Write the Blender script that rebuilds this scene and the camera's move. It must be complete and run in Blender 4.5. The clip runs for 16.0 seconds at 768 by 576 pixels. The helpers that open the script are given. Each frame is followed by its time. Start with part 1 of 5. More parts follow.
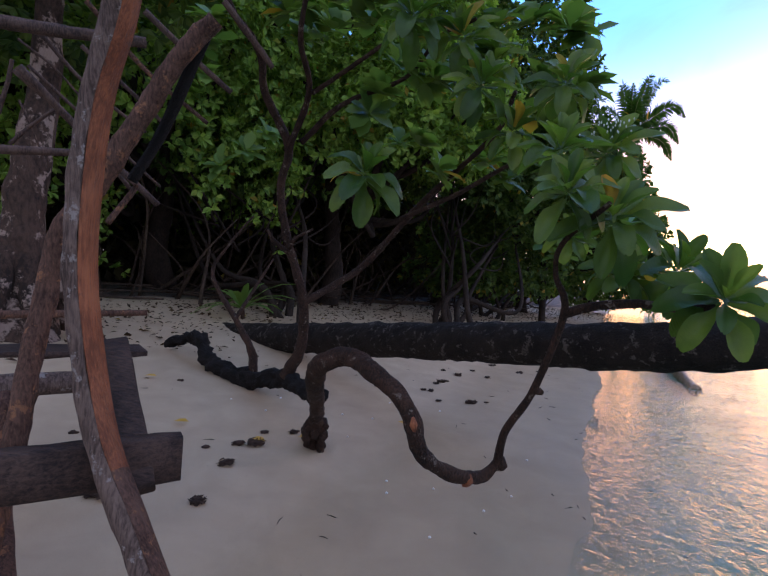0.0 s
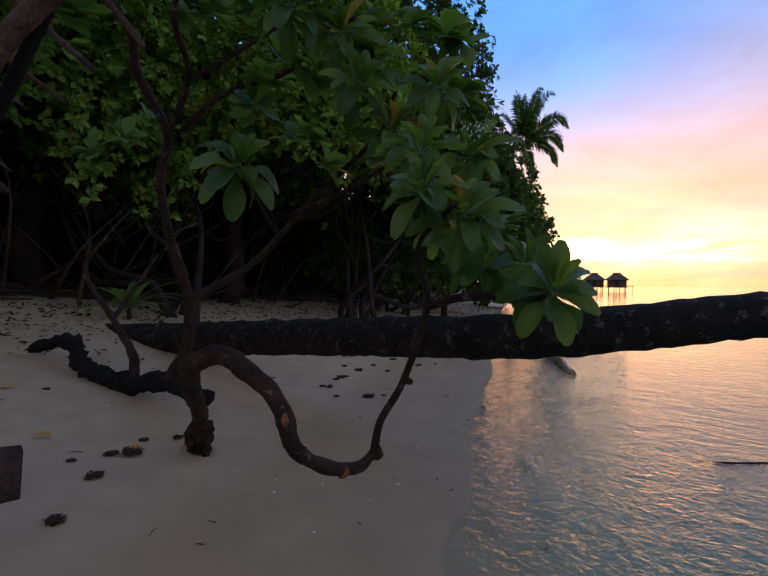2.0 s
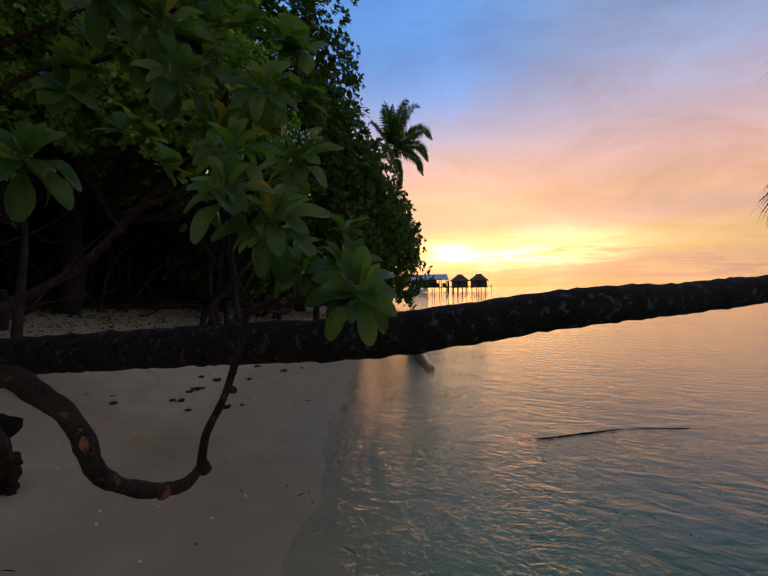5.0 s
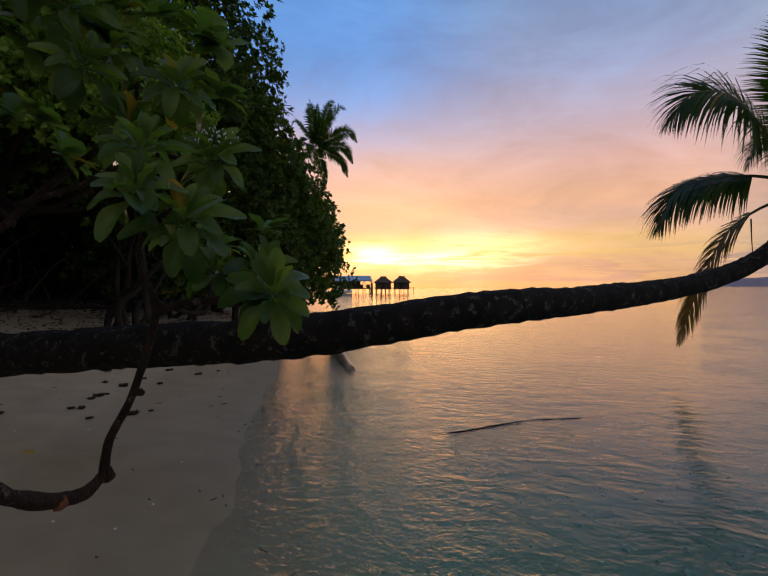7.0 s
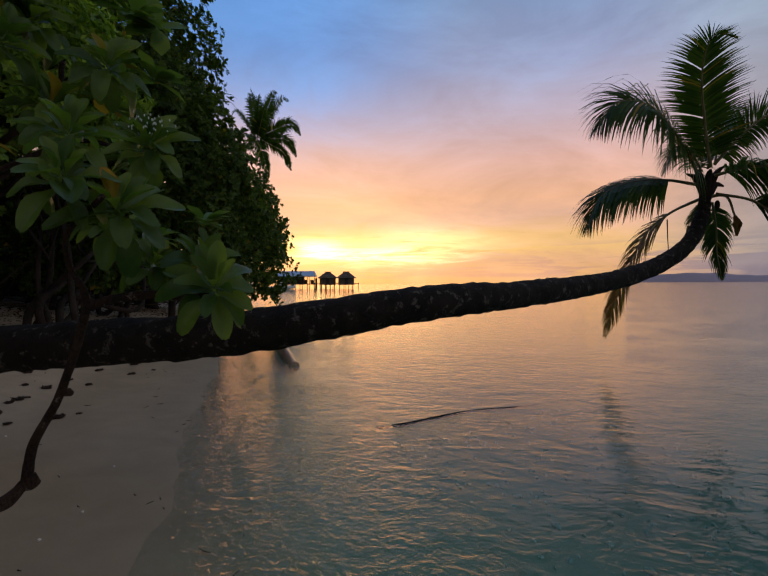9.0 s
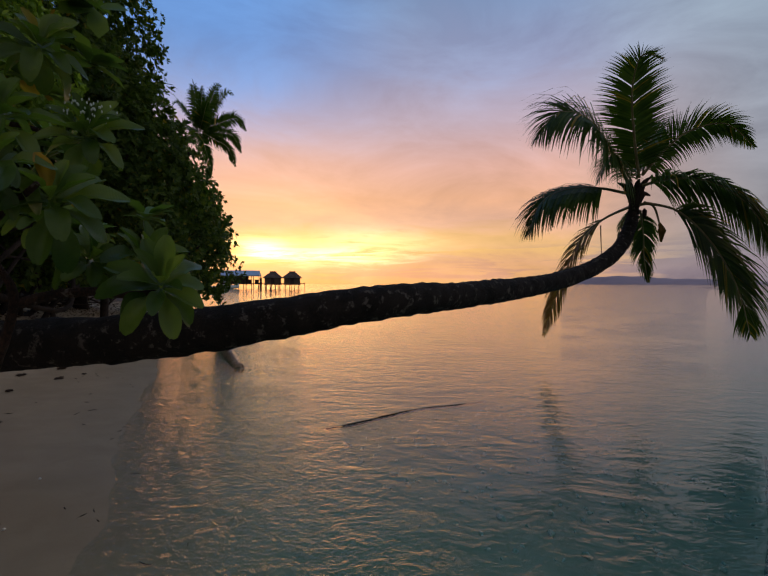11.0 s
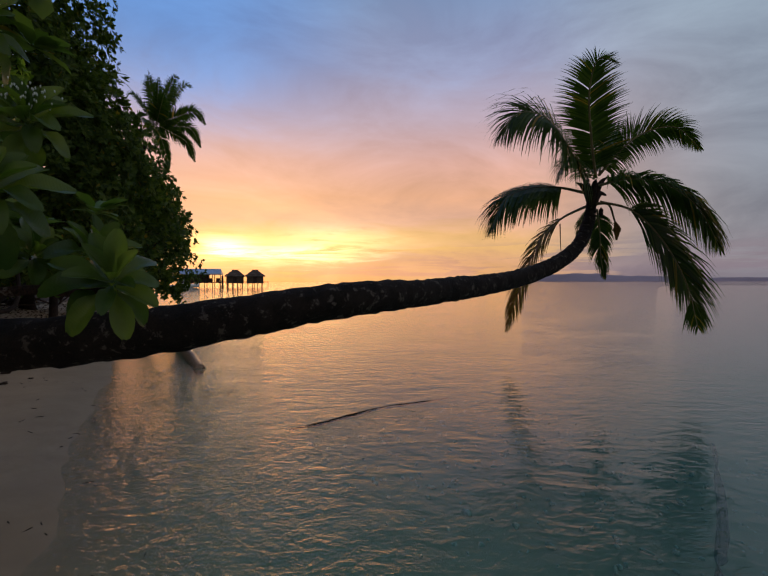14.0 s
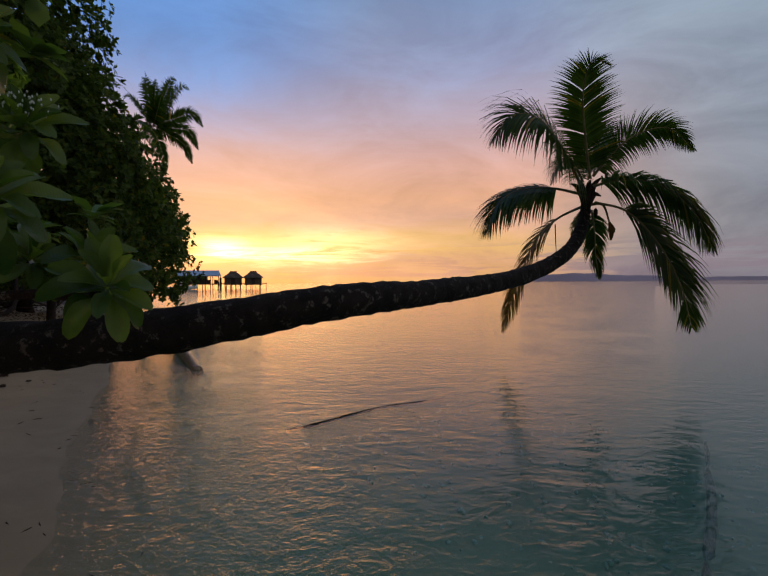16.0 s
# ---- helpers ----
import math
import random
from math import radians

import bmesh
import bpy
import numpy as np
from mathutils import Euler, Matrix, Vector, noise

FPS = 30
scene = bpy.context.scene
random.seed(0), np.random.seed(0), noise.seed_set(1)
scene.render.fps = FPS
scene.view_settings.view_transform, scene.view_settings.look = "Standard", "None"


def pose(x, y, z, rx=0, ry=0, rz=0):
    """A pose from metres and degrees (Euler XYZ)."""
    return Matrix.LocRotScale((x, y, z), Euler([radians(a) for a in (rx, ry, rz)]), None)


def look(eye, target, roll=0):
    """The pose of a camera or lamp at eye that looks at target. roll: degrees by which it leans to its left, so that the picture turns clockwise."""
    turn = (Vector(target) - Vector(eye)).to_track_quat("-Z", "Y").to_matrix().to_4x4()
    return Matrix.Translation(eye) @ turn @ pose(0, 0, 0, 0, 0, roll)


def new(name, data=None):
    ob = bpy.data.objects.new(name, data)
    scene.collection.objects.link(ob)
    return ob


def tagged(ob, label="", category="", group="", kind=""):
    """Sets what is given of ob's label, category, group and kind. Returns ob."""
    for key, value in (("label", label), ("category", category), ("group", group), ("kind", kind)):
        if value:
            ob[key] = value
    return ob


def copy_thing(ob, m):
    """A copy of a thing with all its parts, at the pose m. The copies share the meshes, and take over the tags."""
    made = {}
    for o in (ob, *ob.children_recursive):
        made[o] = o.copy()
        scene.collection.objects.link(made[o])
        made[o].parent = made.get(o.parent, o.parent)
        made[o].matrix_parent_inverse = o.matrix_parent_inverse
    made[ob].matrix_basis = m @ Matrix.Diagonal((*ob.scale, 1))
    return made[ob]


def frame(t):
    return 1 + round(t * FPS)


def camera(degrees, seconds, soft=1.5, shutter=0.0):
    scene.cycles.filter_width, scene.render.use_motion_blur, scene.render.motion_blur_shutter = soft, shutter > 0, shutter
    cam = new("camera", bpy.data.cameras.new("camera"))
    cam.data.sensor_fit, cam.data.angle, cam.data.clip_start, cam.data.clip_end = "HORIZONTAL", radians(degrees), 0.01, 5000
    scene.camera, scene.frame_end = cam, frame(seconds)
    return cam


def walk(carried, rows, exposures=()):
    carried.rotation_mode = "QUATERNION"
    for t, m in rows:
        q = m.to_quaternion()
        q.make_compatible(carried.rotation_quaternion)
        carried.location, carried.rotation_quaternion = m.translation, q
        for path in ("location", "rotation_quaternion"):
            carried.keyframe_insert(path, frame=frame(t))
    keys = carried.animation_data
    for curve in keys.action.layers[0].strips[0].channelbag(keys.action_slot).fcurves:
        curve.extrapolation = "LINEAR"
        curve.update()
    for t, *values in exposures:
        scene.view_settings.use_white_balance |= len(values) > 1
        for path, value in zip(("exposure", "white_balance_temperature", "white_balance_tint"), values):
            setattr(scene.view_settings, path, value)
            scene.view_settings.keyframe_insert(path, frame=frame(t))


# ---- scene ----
cam = camera(80.0, 16.0, 1.4)
PATH = [
    (0.0, pose(0.001, -0.001, 1.449, 89.81, -0.68, 0.01)),
    (0.5, pose(0.015, -0.026, 1.448, 90.04, -1.01, -3.32)),
    (1.0, pose(0.044, -0.041, 1.449, 89.78, -0.90, -6.10)),
    (1.5, pose(0.076, -0.059, 1.451, 89.44, -0.73, -9.17)),
    (2.0, pose(0.162, -0.027, 1.442, 89.50, -0.26, -11.00)),
    (2.5, pose(0.257, -0.010, 1.436, 89.47, 0.49, -13.36)),
    (3.0, pose(0.335, -0.018, 1.440, 89.61, 0.08, -15.78)),
    (3.5, pose(0.361, -0.039, 1.445, 89.77, 0.42, -17.59)),
    (4.0, pose(0.381, -0.063, 1.449, 89.69, 0.72, -20.35)),
    (6.5, pose(0.361, -0.181, 1.442, 90.09, 0.42, -33.72)),
    (7.0, pose(0.368, -0.202, 1.447, 89.89, 0.21, -35.63)),
    (7.5, pose(0.371, -0.225, 1.449, 89.69, 0.28, -36.76)),
    (8.0, pose(0.365, -0.233, 1.446, 89.59, 0.54, -39.06)),
    (8.5, pose(0.360, -0.229, 1.443, 89.42, 0.42, -40.91)),
    (11.0, pose(0.332, -0.195, 1.433, 89.37, -0.23, -49.19)),
    (11.5, pose(0.347, -0.188, 1.430, 89.39, -0.17, -50.95)),
    (12.0, pose(0.351, -0.181, 1.429, 89.27, 0.04, -52.55)),
    (12.5, pose(0.349, -0.178, 1.427, 89.22, 0.20, -53.21)),
    (13.0, pose(0.350, -0.172, 1.426, 89.08, 0.24, -53.26)),
    (13.5, pose(0.354, -0.173, 1.428, 89.07, 0.22, -53.46)),
    (14.0, pose(0.354, -0.172, 1.427, 89.13, 0.02, -53.57)),
    (14.5, pose(0.358, -0.174, 1.429, 89.19, 0.08, -53.58)),
    (15.0, pose(0.358, -0.181, 1.429, 89.19, 0.13, -53.69)),
    (15.5, pose(0.348, -0.195, 1.427, 89.24, 0.39, -53.83)),
    (16.0, pose(0.339, -0.224, 1.433, 89.22, 0.31, -53.77)),
]
walk(cam, PATH, exposures=[
    (0.0, 1.50, 5200, 12), (0.5, 1.26, 5180, 12), (1.0, 0.96, 5180, 11), (1.5, 0.70, 5250, 10), (2.0, 0.48, 5360, 8),
    (2.5, 0.30, 5460, 6), (3.0, 0.17, 5560, 5), (3.5, 0.10, 5680, 4), (6.5, 0.0, 6050, 4), (8.5, -0.02, 6200, 4), (11.0, -0.08, 6350, 6), (16.0, -0.14, 6400, 7)])

# ---- light: a dusk sky after sundown behind thin cloud, and the low veiled sun ----
SUN_AZ, SUN_EL = radians(36.0), radians(4.0)


def direction(az, el):
    az, el = radians(az), radians(el)
    return (math.sin(az) * math.cos(el), math.cos(az) * math.cos(el), math.sin(el))


class Nodes:
    """Short notation for node trees."""

    def __init__(self, tree):
        self.tree = tree

    def put(self, kind, *links, **settings):
        node = self.tree.nodes.new(kind)
        for key, value in settings.items():
            if key == "data_type":
                node.data_type = value
            elif key == "operation":
                node.operation = value
            elif key == "blend_type":
                node.blend_type = value
            elif key == "clamp":
                node.use_clamp = value
        for socket, value in links:
            self.set(node, socket, value)
        return node

    def set(self, node, socket, value):
        if isinstance(value, bpy.types.NodeSocket):
            self.tree.links.new(value, node.inputs[socket])
        else:
            node.inputs[socket].default_value = value

    def math(self, operation, a, b=0.0, clamp=False):
        return self.put("ShaderNodeMath", (0, a), (1, b), operation=operation, clamp=clamp).outputs[0]

    def mix(self, fac, a, b, blend="MIX"):
        node = self.put("ShaderNodeMix", data_type="RGBA", blend_type=blend)
        self.set(node, 0, fac), self.set(node, 6, a), self.set(node, 7, b)
        return node.outputs[2]

    def span(self, value, lo, hi, out_lo=0.0, out_hi=1.0):
        node = self.put("ShaderNodeMapRange", (0, value), (1, lo), (2, hi), (3, out_lo), (4, out_hi))
        node.interpolation_type = "SMOOTHSTEP"
        return node.outputs[0]

    def ramp(self, value, stops):
        node = self.put("ShaderNodeValToRGB", (0, value))
        el = node.color_ramp.elements
        while len(el) < len(stops):
            el.new(0.5)
        for e, (p, c) in zip(el, stops):
            e.position, e.color = p, (*c, 1) if len(c) == 3 else c
        return node.outputs[0]

    def noise(self, vector, scale, detail=4.0, rough=0.55, distort=0.0):
        node = self.put("ShaderNodeTexNoise", ("Scale", scale), ("Detail", detail), ("Roughness", rough), ("Distortion", distort))
        if vector is not None:
            self.set(node, "Vector", vector)
        return node.outputs[0]


def build_world():
    world = bpy.data.worlds.new("dusk_sky")
    scene.world = world
    world.use_nodes = True
    n = Nodes(world.node_tree)
    world.node_tree.nodes.clear()
    d = n.put("ShaderNodeTexCoord").outputs["Generated"]
    xyz = n.put("ShaderNodeSeparateXYZ", (0, d))
    z = n.math("MAXIMUM", xyz.outputs[2], 0.0)
    flat = n.put("ShaderNodeVectorMath", (0, d), (1, (1, 1, 0)), operation="MULTIPLY").outputs[0]
    flat = n.put("ShaderNodeVectorMath", (0, flat), operation="NORMALIZE").outputs[0]

    def dot(v, w):
        return n.put("ShaderNodeVectorMath", (0, v), (1, w), operation="DOT_PRODUCT").outputs["Value"]

    # wide soft cloud shapes, drawn out along the horizon
    stretched = n.put("ShaderNodeVectorMath", (0, d), (1, (1.0, 1.0, 3.0)), operation="MULTIPLY").outputs[0]
    cloud = n.noise(stretched, 3.0, 8, 0.62, 0.5)
    streaks = n.put("ShaderNodeVectorMath", (0, d), (1, (1.0, 1.0, 11.0)), operation="MULTIPLY").outputs[0]
    band = n.noise(streaks, 5.0, 6, 0.62, 0.7)
    zz = n.math("ADD", z, n.math("MULTIPLY", n.math("SUBTRACT", cloud, 0.5), 0.13))
    glow_side = n.ramp(zz, [(0.0, (0.96, 0.51, 0.22)), (0.03, (0.94, 0.49, 0.27)), (0.065, (0.99, 0.56, 0.21)), (0.09, (0.97, 0.53, 0.23)), (0.125, (0.88, 0.47, 0.33)), (0.17, (0.95, 0.475, 0.29)),
                            (0.24, (0.85, 0.465, 0.385)), (0.32, (0.60, 0.44, 0.52)), (0.41, (0.37, 0.39, 0.60)), (0.52, (0.25, 0.36, 0.60)), (0.75, (0.20, 0.26, 0.44)), (1.0, (0.20, 0.215, 0.31))])
    mid_side = n.ramp(zz, [(0.0, (0.38, 0.27, 0.27)), (0.03, (0.42, 0.31, 0.31)), (0.048, (0.78, 0.52, 0.33)), (0.064, (0.44, 0.32, 0.33)), (0.13, (0.70, 0.385, 0.25)), (0.22, (0.73, 0.42, 0.345)), (0.33, (0.58, 0.42, 0.45)),
                           (0.41, (0.42, 0.40, 0.52)), (0.52, (0.34, 0.42, 0.57)), (0.75, (0.24, 0.28, 0.42)), (1.0, (0.20, 0.215, 0.31))])
    far_side = n.ramp(zz, [(0.0, (0.22, 0.21, 0.26)), (0.05, (0.24, 0.23, 0.29)), (0.18, (0.28, 0.30, 0.37)), (0.36, (0.30, 0.35, 0.45)), (0.52, (0.36, 0.46, 0.58)), (0.75, (0.24, 0.28, 0.42)), (1.0, (0.20, 0.215, 0.31))])
    back = n.ramp(z, [(0.0, (0.11, 0.10, 0.10)), (0.15, (0.17, 0.155, 0.16)), (0.35, (0.36, 0.34, 0.37)), (0.6, (0.37, 0.37, 0.42)), (1.0, (0.20, 0.215, 0.31))])
    towards = dot(flat, direction(44, 0))
    col = n.mix(n.span(dot(flat, direction(49, 0)), 0.76, 0.975), mid_side, glow_side)
    col = n.mix(n.math("MULTIPLY", n.span(dot(flat, direction(112, 0)), 0.72, 0.97), 1.0), col, far_side)
    col = n.mix(n.span(towards, 0.35, -0.5), col, back)
    # clear blue gap north of the glow, high up
    blue = n.math("MULTIPLY", n.span(dot(flat, direction(12, 0)), 0.74, 0.97), n.span(zz, 0.24, 0.48))
    col = n.mix(n.math("MULTIPLY", blue, 0.9), col, (0.13, 0.32, 0.76, 1))
    # grey-lilac cloud bars low down
    bars = n.math("MULTIPLY", n.span(band, 0.42, 0.56), n.math("MULTIPLY", n.span(z, 0.10, 0.05), n.span(z, 0.0, 0.015)))
    bar_col = n.mix(n.span(towards, 0.80, 0.99), (0.24, 0.20, 0.26, 1), (0.80, 0.40, 0.27, 1))
    col = n.mix(n.math("MULTIPLY", bars, 0.8), col, bar_col)
    # gaps through which the bright sky behind shows
    wob = n.math("MULTIPLY", n.math("SUBTRACT", band, 0.5), 0.06)
    for az, el, wide, tall, strong in ((34.2, 4.2, 0.050, 0.020, 3.0), (42.0, 3.5, 0.14, 0.016, 2.6), (45.0, 4.9, 0.24, 0.024, 0.3), (47.5, 5.2, 0.12, 0.032, 0.55)):
        across = dot(d, direction(az + 90, 0))
        up = n.math("ADD", n.math("SUBTRACT", xyz.outputs[2], math.sin(radians(el))), wob)
        r2 = n.math("ADD", n.math("POWER", n.math("DIVIDE", across, wide), 2.0), n.math("POWER", n.math("DIVIDE", up, tall), 2.0))
        lobe = n.math("MULTIPLY", n.math("EXPONENT", n.math("MULTIPLY", r2, -1.0)), n.math("MULTIPLY", n.span(dot(d, direction(az, el)), 0.5, 0.8), n.span(band, 0.30, 0.58)))
        col = n.mix(1.0, col, n.mix(n.math("MULTIPLY", lobe, strong / 4), (0, 0, 0, 1), (4.0, 3.0, 1.3, 1)), "ADD")
    # soft lighter and darker cloud masses
    col = n.mix(1.0, col, n.ramp(cloud, [(0.34, (0.80, 0.80, 0.83)), (0.66, (1.17, 1.15, 1.12))]), "MULTIPLY")
    sky = n.tree.nodes.new("ShaderNodeTexSky")
    sky.sky_type, sky.sun_disc = "NISHITA", False
    sky.sun_elevation, sky.sun_rotation = SUN_EL, SUN_AZ
    sky.air_density, sky.dust_density = 1.2, 1.5
    air = n.put("ShaderNodeBackground", ("Color", sky.outputs[0]), ("Strength", 0.015))
    clouds = n.put("ShaderNodeBackground", ("Color", col), ("Strength", 0.95))
    both = n.put("ShaderNodeAddShader", (0, air.outputs[0]), (1, clouds.outputs[0]))
    out = n.put("ShaderNodeOutputWorld")
    n.set(out, "Surface", both.outputs[0])


build_world()
lamp = bpy.data.lights.new("low_sun", "SUN")
lamp.energy, lamp.angle, lamp.color = 0.1, radians(100), (1.0, 0.62, 0.34)
sun = new("low_sun", lamp)
sun.matrix_world = look((0, 0, 30), Vector((0, 0, 30)) - Vector(direction(36.0, 5.0)))


# ---- materials ----
def material(name):
    m = bpy.data.materials.new(name)
    m.use_nodes = True
    m.node_tree.nodes.clear()
    return m, Nodes(m.node_tree)


def finish(n, shader):
    n.set(n.put("ShaderNodeOutputMaterial"), "Surface", shader)


def bump(n, height, strength, distance=0.02):
    return n.put("ShaderNodeBump", ("Height", height), ("Strength", strength), ("Distance", distance)).outputs[0]


def place(n):
    return n.put("ShaderNodeTexCoord").outputs["Object"]


def world_place(n):
    return n.put("ShaderNodeNewGeometry").outputs["Position"]


def wood(name, dark, light, grain=14.0, rough=0.75, along=(1, 1, 0.12), patches=None, relief=0.5, gloss=0.25):
    m, n = material(name)
    p = world_place(n)
    stretched = n.put("ShaderNodeVectorMath", (0, p), (1, along), operation="MULTIPLY").outputs[0]
    fine = n.noise(stretched, grain * 6, 5, 0.65, 0.3)
    broad = n.noise(p, grain * 0.35, 4, 0.6, 0.2)
    col = n.ramp(n.math("ADD", n.math("MULTIPLY", fine, 0.6), n.math("MULTIPLY", broad, 0.4)), [(0.41, dark), (0.59, light)])
    if patches:
        spot = n.span(n.noise(p, grain * 0.8, 6, 0.72, 0.15), patches[0], patches[0] + 0.07)
        col = n.mix(n.math("MULTIPLY", spot, 0.85), col, (*patches[1], 1))
    r = n.span(fine, 0.3, 0.7, rough - 0.12, min(rough + 0.12, 1))
    b = n.put("ShaderNodeBsdfPrincipled", ("Base Color", col), ("Roughness", r), ("Specular IOR Level", gloss), ("Normal", bump(n, n.math("ADD", fine, broad), relief, 0.03)))
    finish(n, b.outputs[0])
    return m


def foliage(name, dark, mid, light, yellow=0.02, gloss=0.42, veins=0.0):
    """Leaves: a colour for each leaf, some going yellow; light comes through them."""
    m, n = material(name)
    geo = n.put("ShaderNodeNewGeometry")
    rnd = geo.outputs["Random Per Island"]
    if veins:
        rnd = n.put("ShaderNodeObjectInfo").outputs["Random"]
    tone = n.ramp(rnd, [(0.0, dark), (0.5, mid), (1.0 - yellow - 0.01, light), (1.0 - yellow, (0.34, 0.27, 0.04)), (1.0, (0.36, 0.22, 0.03))])
    mottle = n.noise(geo.outputs["Position"], 9.0 if veins else 1.3, 4, 0.6)
    col = n.mix(1.0, tone, n.ramp(mottle, [(0.3, (0.72, 0.76, 0.7)), (0.7, (1.2, 1.15, 1.1))]), "MULTIPLY")
    normal = None
    if veins:
        wave = n.put("ShaderNodeTexWave", ("Vector", place(n)), ("Scale", 9.0), ("Distortion", 1.2))
        wave.bands_direction = "X"
        normal = bump(n, n.math("ADD", wave.outputs[1], n.noise(place(n), 60.0, 3)), 0.15, 0.004)
    b = n.put("ShaderNodeBsdfPrincipled", ("Base Color", col), ("Roughness", gloss), ("Specular IOR Level", 0.42 if veins else 0.22))
    t = n.put("ShaderNodeBsdfTranslucent", ("Color", n.mix(1.0, col, (1.3, 1.35, 0.5, 1), "MULTIPLY")))
    if normal is not None:
        n.set(b, "Normal", normal)
    s = n.put("ShaderNodeMixShader", (0, 0.52 if veins else 0.42), (1, b.outputs[0]), (2, t.outputs[0]))
    finish(n, s.outputs[0])
    return m


def plain(name, colour, rough=0.8, scale=3.0, vary=0.25, relief=0.3, metallic=0.0):
    m, n = material(name)
    p = world_place(n)
    a = n.noise(p, scale, 5, 0.6)
    lo, hi = [tuple(c * k for c in colour) for k in (1 - vary, 1 + vary)]
    b = n.put("ShaderNodeBsdfPrincipled", ("Base Color", n.ramp(a, [(0.3, lo), (0.7, hi)])), ("Roughness", rough), ("Metallic", metallic),
              ("Normal", bump(n, n.noise(p, scale * 8, 4), relief, 0.01)))
    finish(n, b.outputs[0])
    return m


def sand_material():
    """Coral sand: dry and pale up the beach, wet and dark at the waterline, dark soil with litter under the trees."""
    m, n = material("coral_sand")
    p = world_place(n)
    xyz = n.put("ShaderNodeSeparateXYZ", (0, p))
    grain = n.noise(p, 260.0, 3, 0.7)
    ripple = n.noise(p, 3.2, 5, 0.55, 0.4)
    broad = n.noise(p, 0.7, 4, 0.5)
    dry = n.ramp(n.math("ADD", n.math("MULTIPLY", grain, 0.45), n.math("MULTIPLY", ripple, 0.55)), [(0.32, (0.395, 0.288, 0.182)), (0.68, (0.52, 0.39, 0.25))])
    reach = n.math("SUBTRACT", n.math("ADD", -0.27, n.math("MULTIPLY", xyz.outputs[1], 0.447)), n.math("MULTIPLY", xyz.outputs[0], 0.894))
    reach = n.math("ADD", reach, n.math("MULTIPLY", n.math("SUBTRACT", n.noise(p, 1.1, 3, 0.5), 0.5), 0.9))
    wetness = n.span(reach, 1.85, 1.05)
    col = n.mix(wetness, dry, n.mix(1.0, dry, (0.84, 0.82, 0.76, 1), "MULTIPLY"))
    col = n.mix(n.span(reach, 0.9, 0.0), col, n.mix(1.0, dry, (0.70, 0.72, 0.67, 1), "MULTIPLY"))
    col = n.mix(n.span(xyz.outputs[2], -0.08, -0.34), col, n.mix(1.0, dry, (0.72, 0.76, 0.72, 1), "MULTIPLY"))
    # specks of shell and bits of weed
    vor = n.put("ShaderNodeTexVoronoi", ("Vector", p), ("Scale", 26.0))
    speck = n.math("LESS_THAN", vor.outputs["Distance"], n.math("MULTIPLY", n.span(ripple, 0.5, 0.7), 0.13))
    col = n.mix(n.math("MULTIPLY", speck, 0.5), col, (0.16, 0.12, 0.09, 1))
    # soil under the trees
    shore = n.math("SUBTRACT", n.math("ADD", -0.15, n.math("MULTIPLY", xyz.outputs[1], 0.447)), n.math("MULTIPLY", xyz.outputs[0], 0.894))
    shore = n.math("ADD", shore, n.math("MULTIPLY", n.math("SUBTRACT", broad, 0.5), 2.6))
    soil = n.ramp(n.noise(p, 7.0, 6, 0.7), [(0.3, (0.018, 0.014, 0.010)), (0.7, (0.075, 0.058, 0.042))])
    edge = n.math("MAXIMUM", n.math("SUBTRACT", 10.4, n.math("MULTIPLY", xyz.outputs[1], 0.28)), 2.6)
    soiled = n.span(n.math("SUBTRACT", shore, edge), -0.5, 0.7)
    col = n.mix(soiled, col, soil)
    rough = n.math("SUBTRACT", 0.92, n.math("MULTIPLY", wetness, 0.30))
    h = n.math("ADD", n.math("MULTIPLY", ripple, 0.9), n.math("MULTIPLY", grain, 0.12))
    b = n.put("ShaderNodeBsdfPrincipled", ("Base Color", col), ("Roughness", rough), ("Normal", bump(n, h, 0.35, 0.03)))
    finish(n, b.outputs[0])
    return m


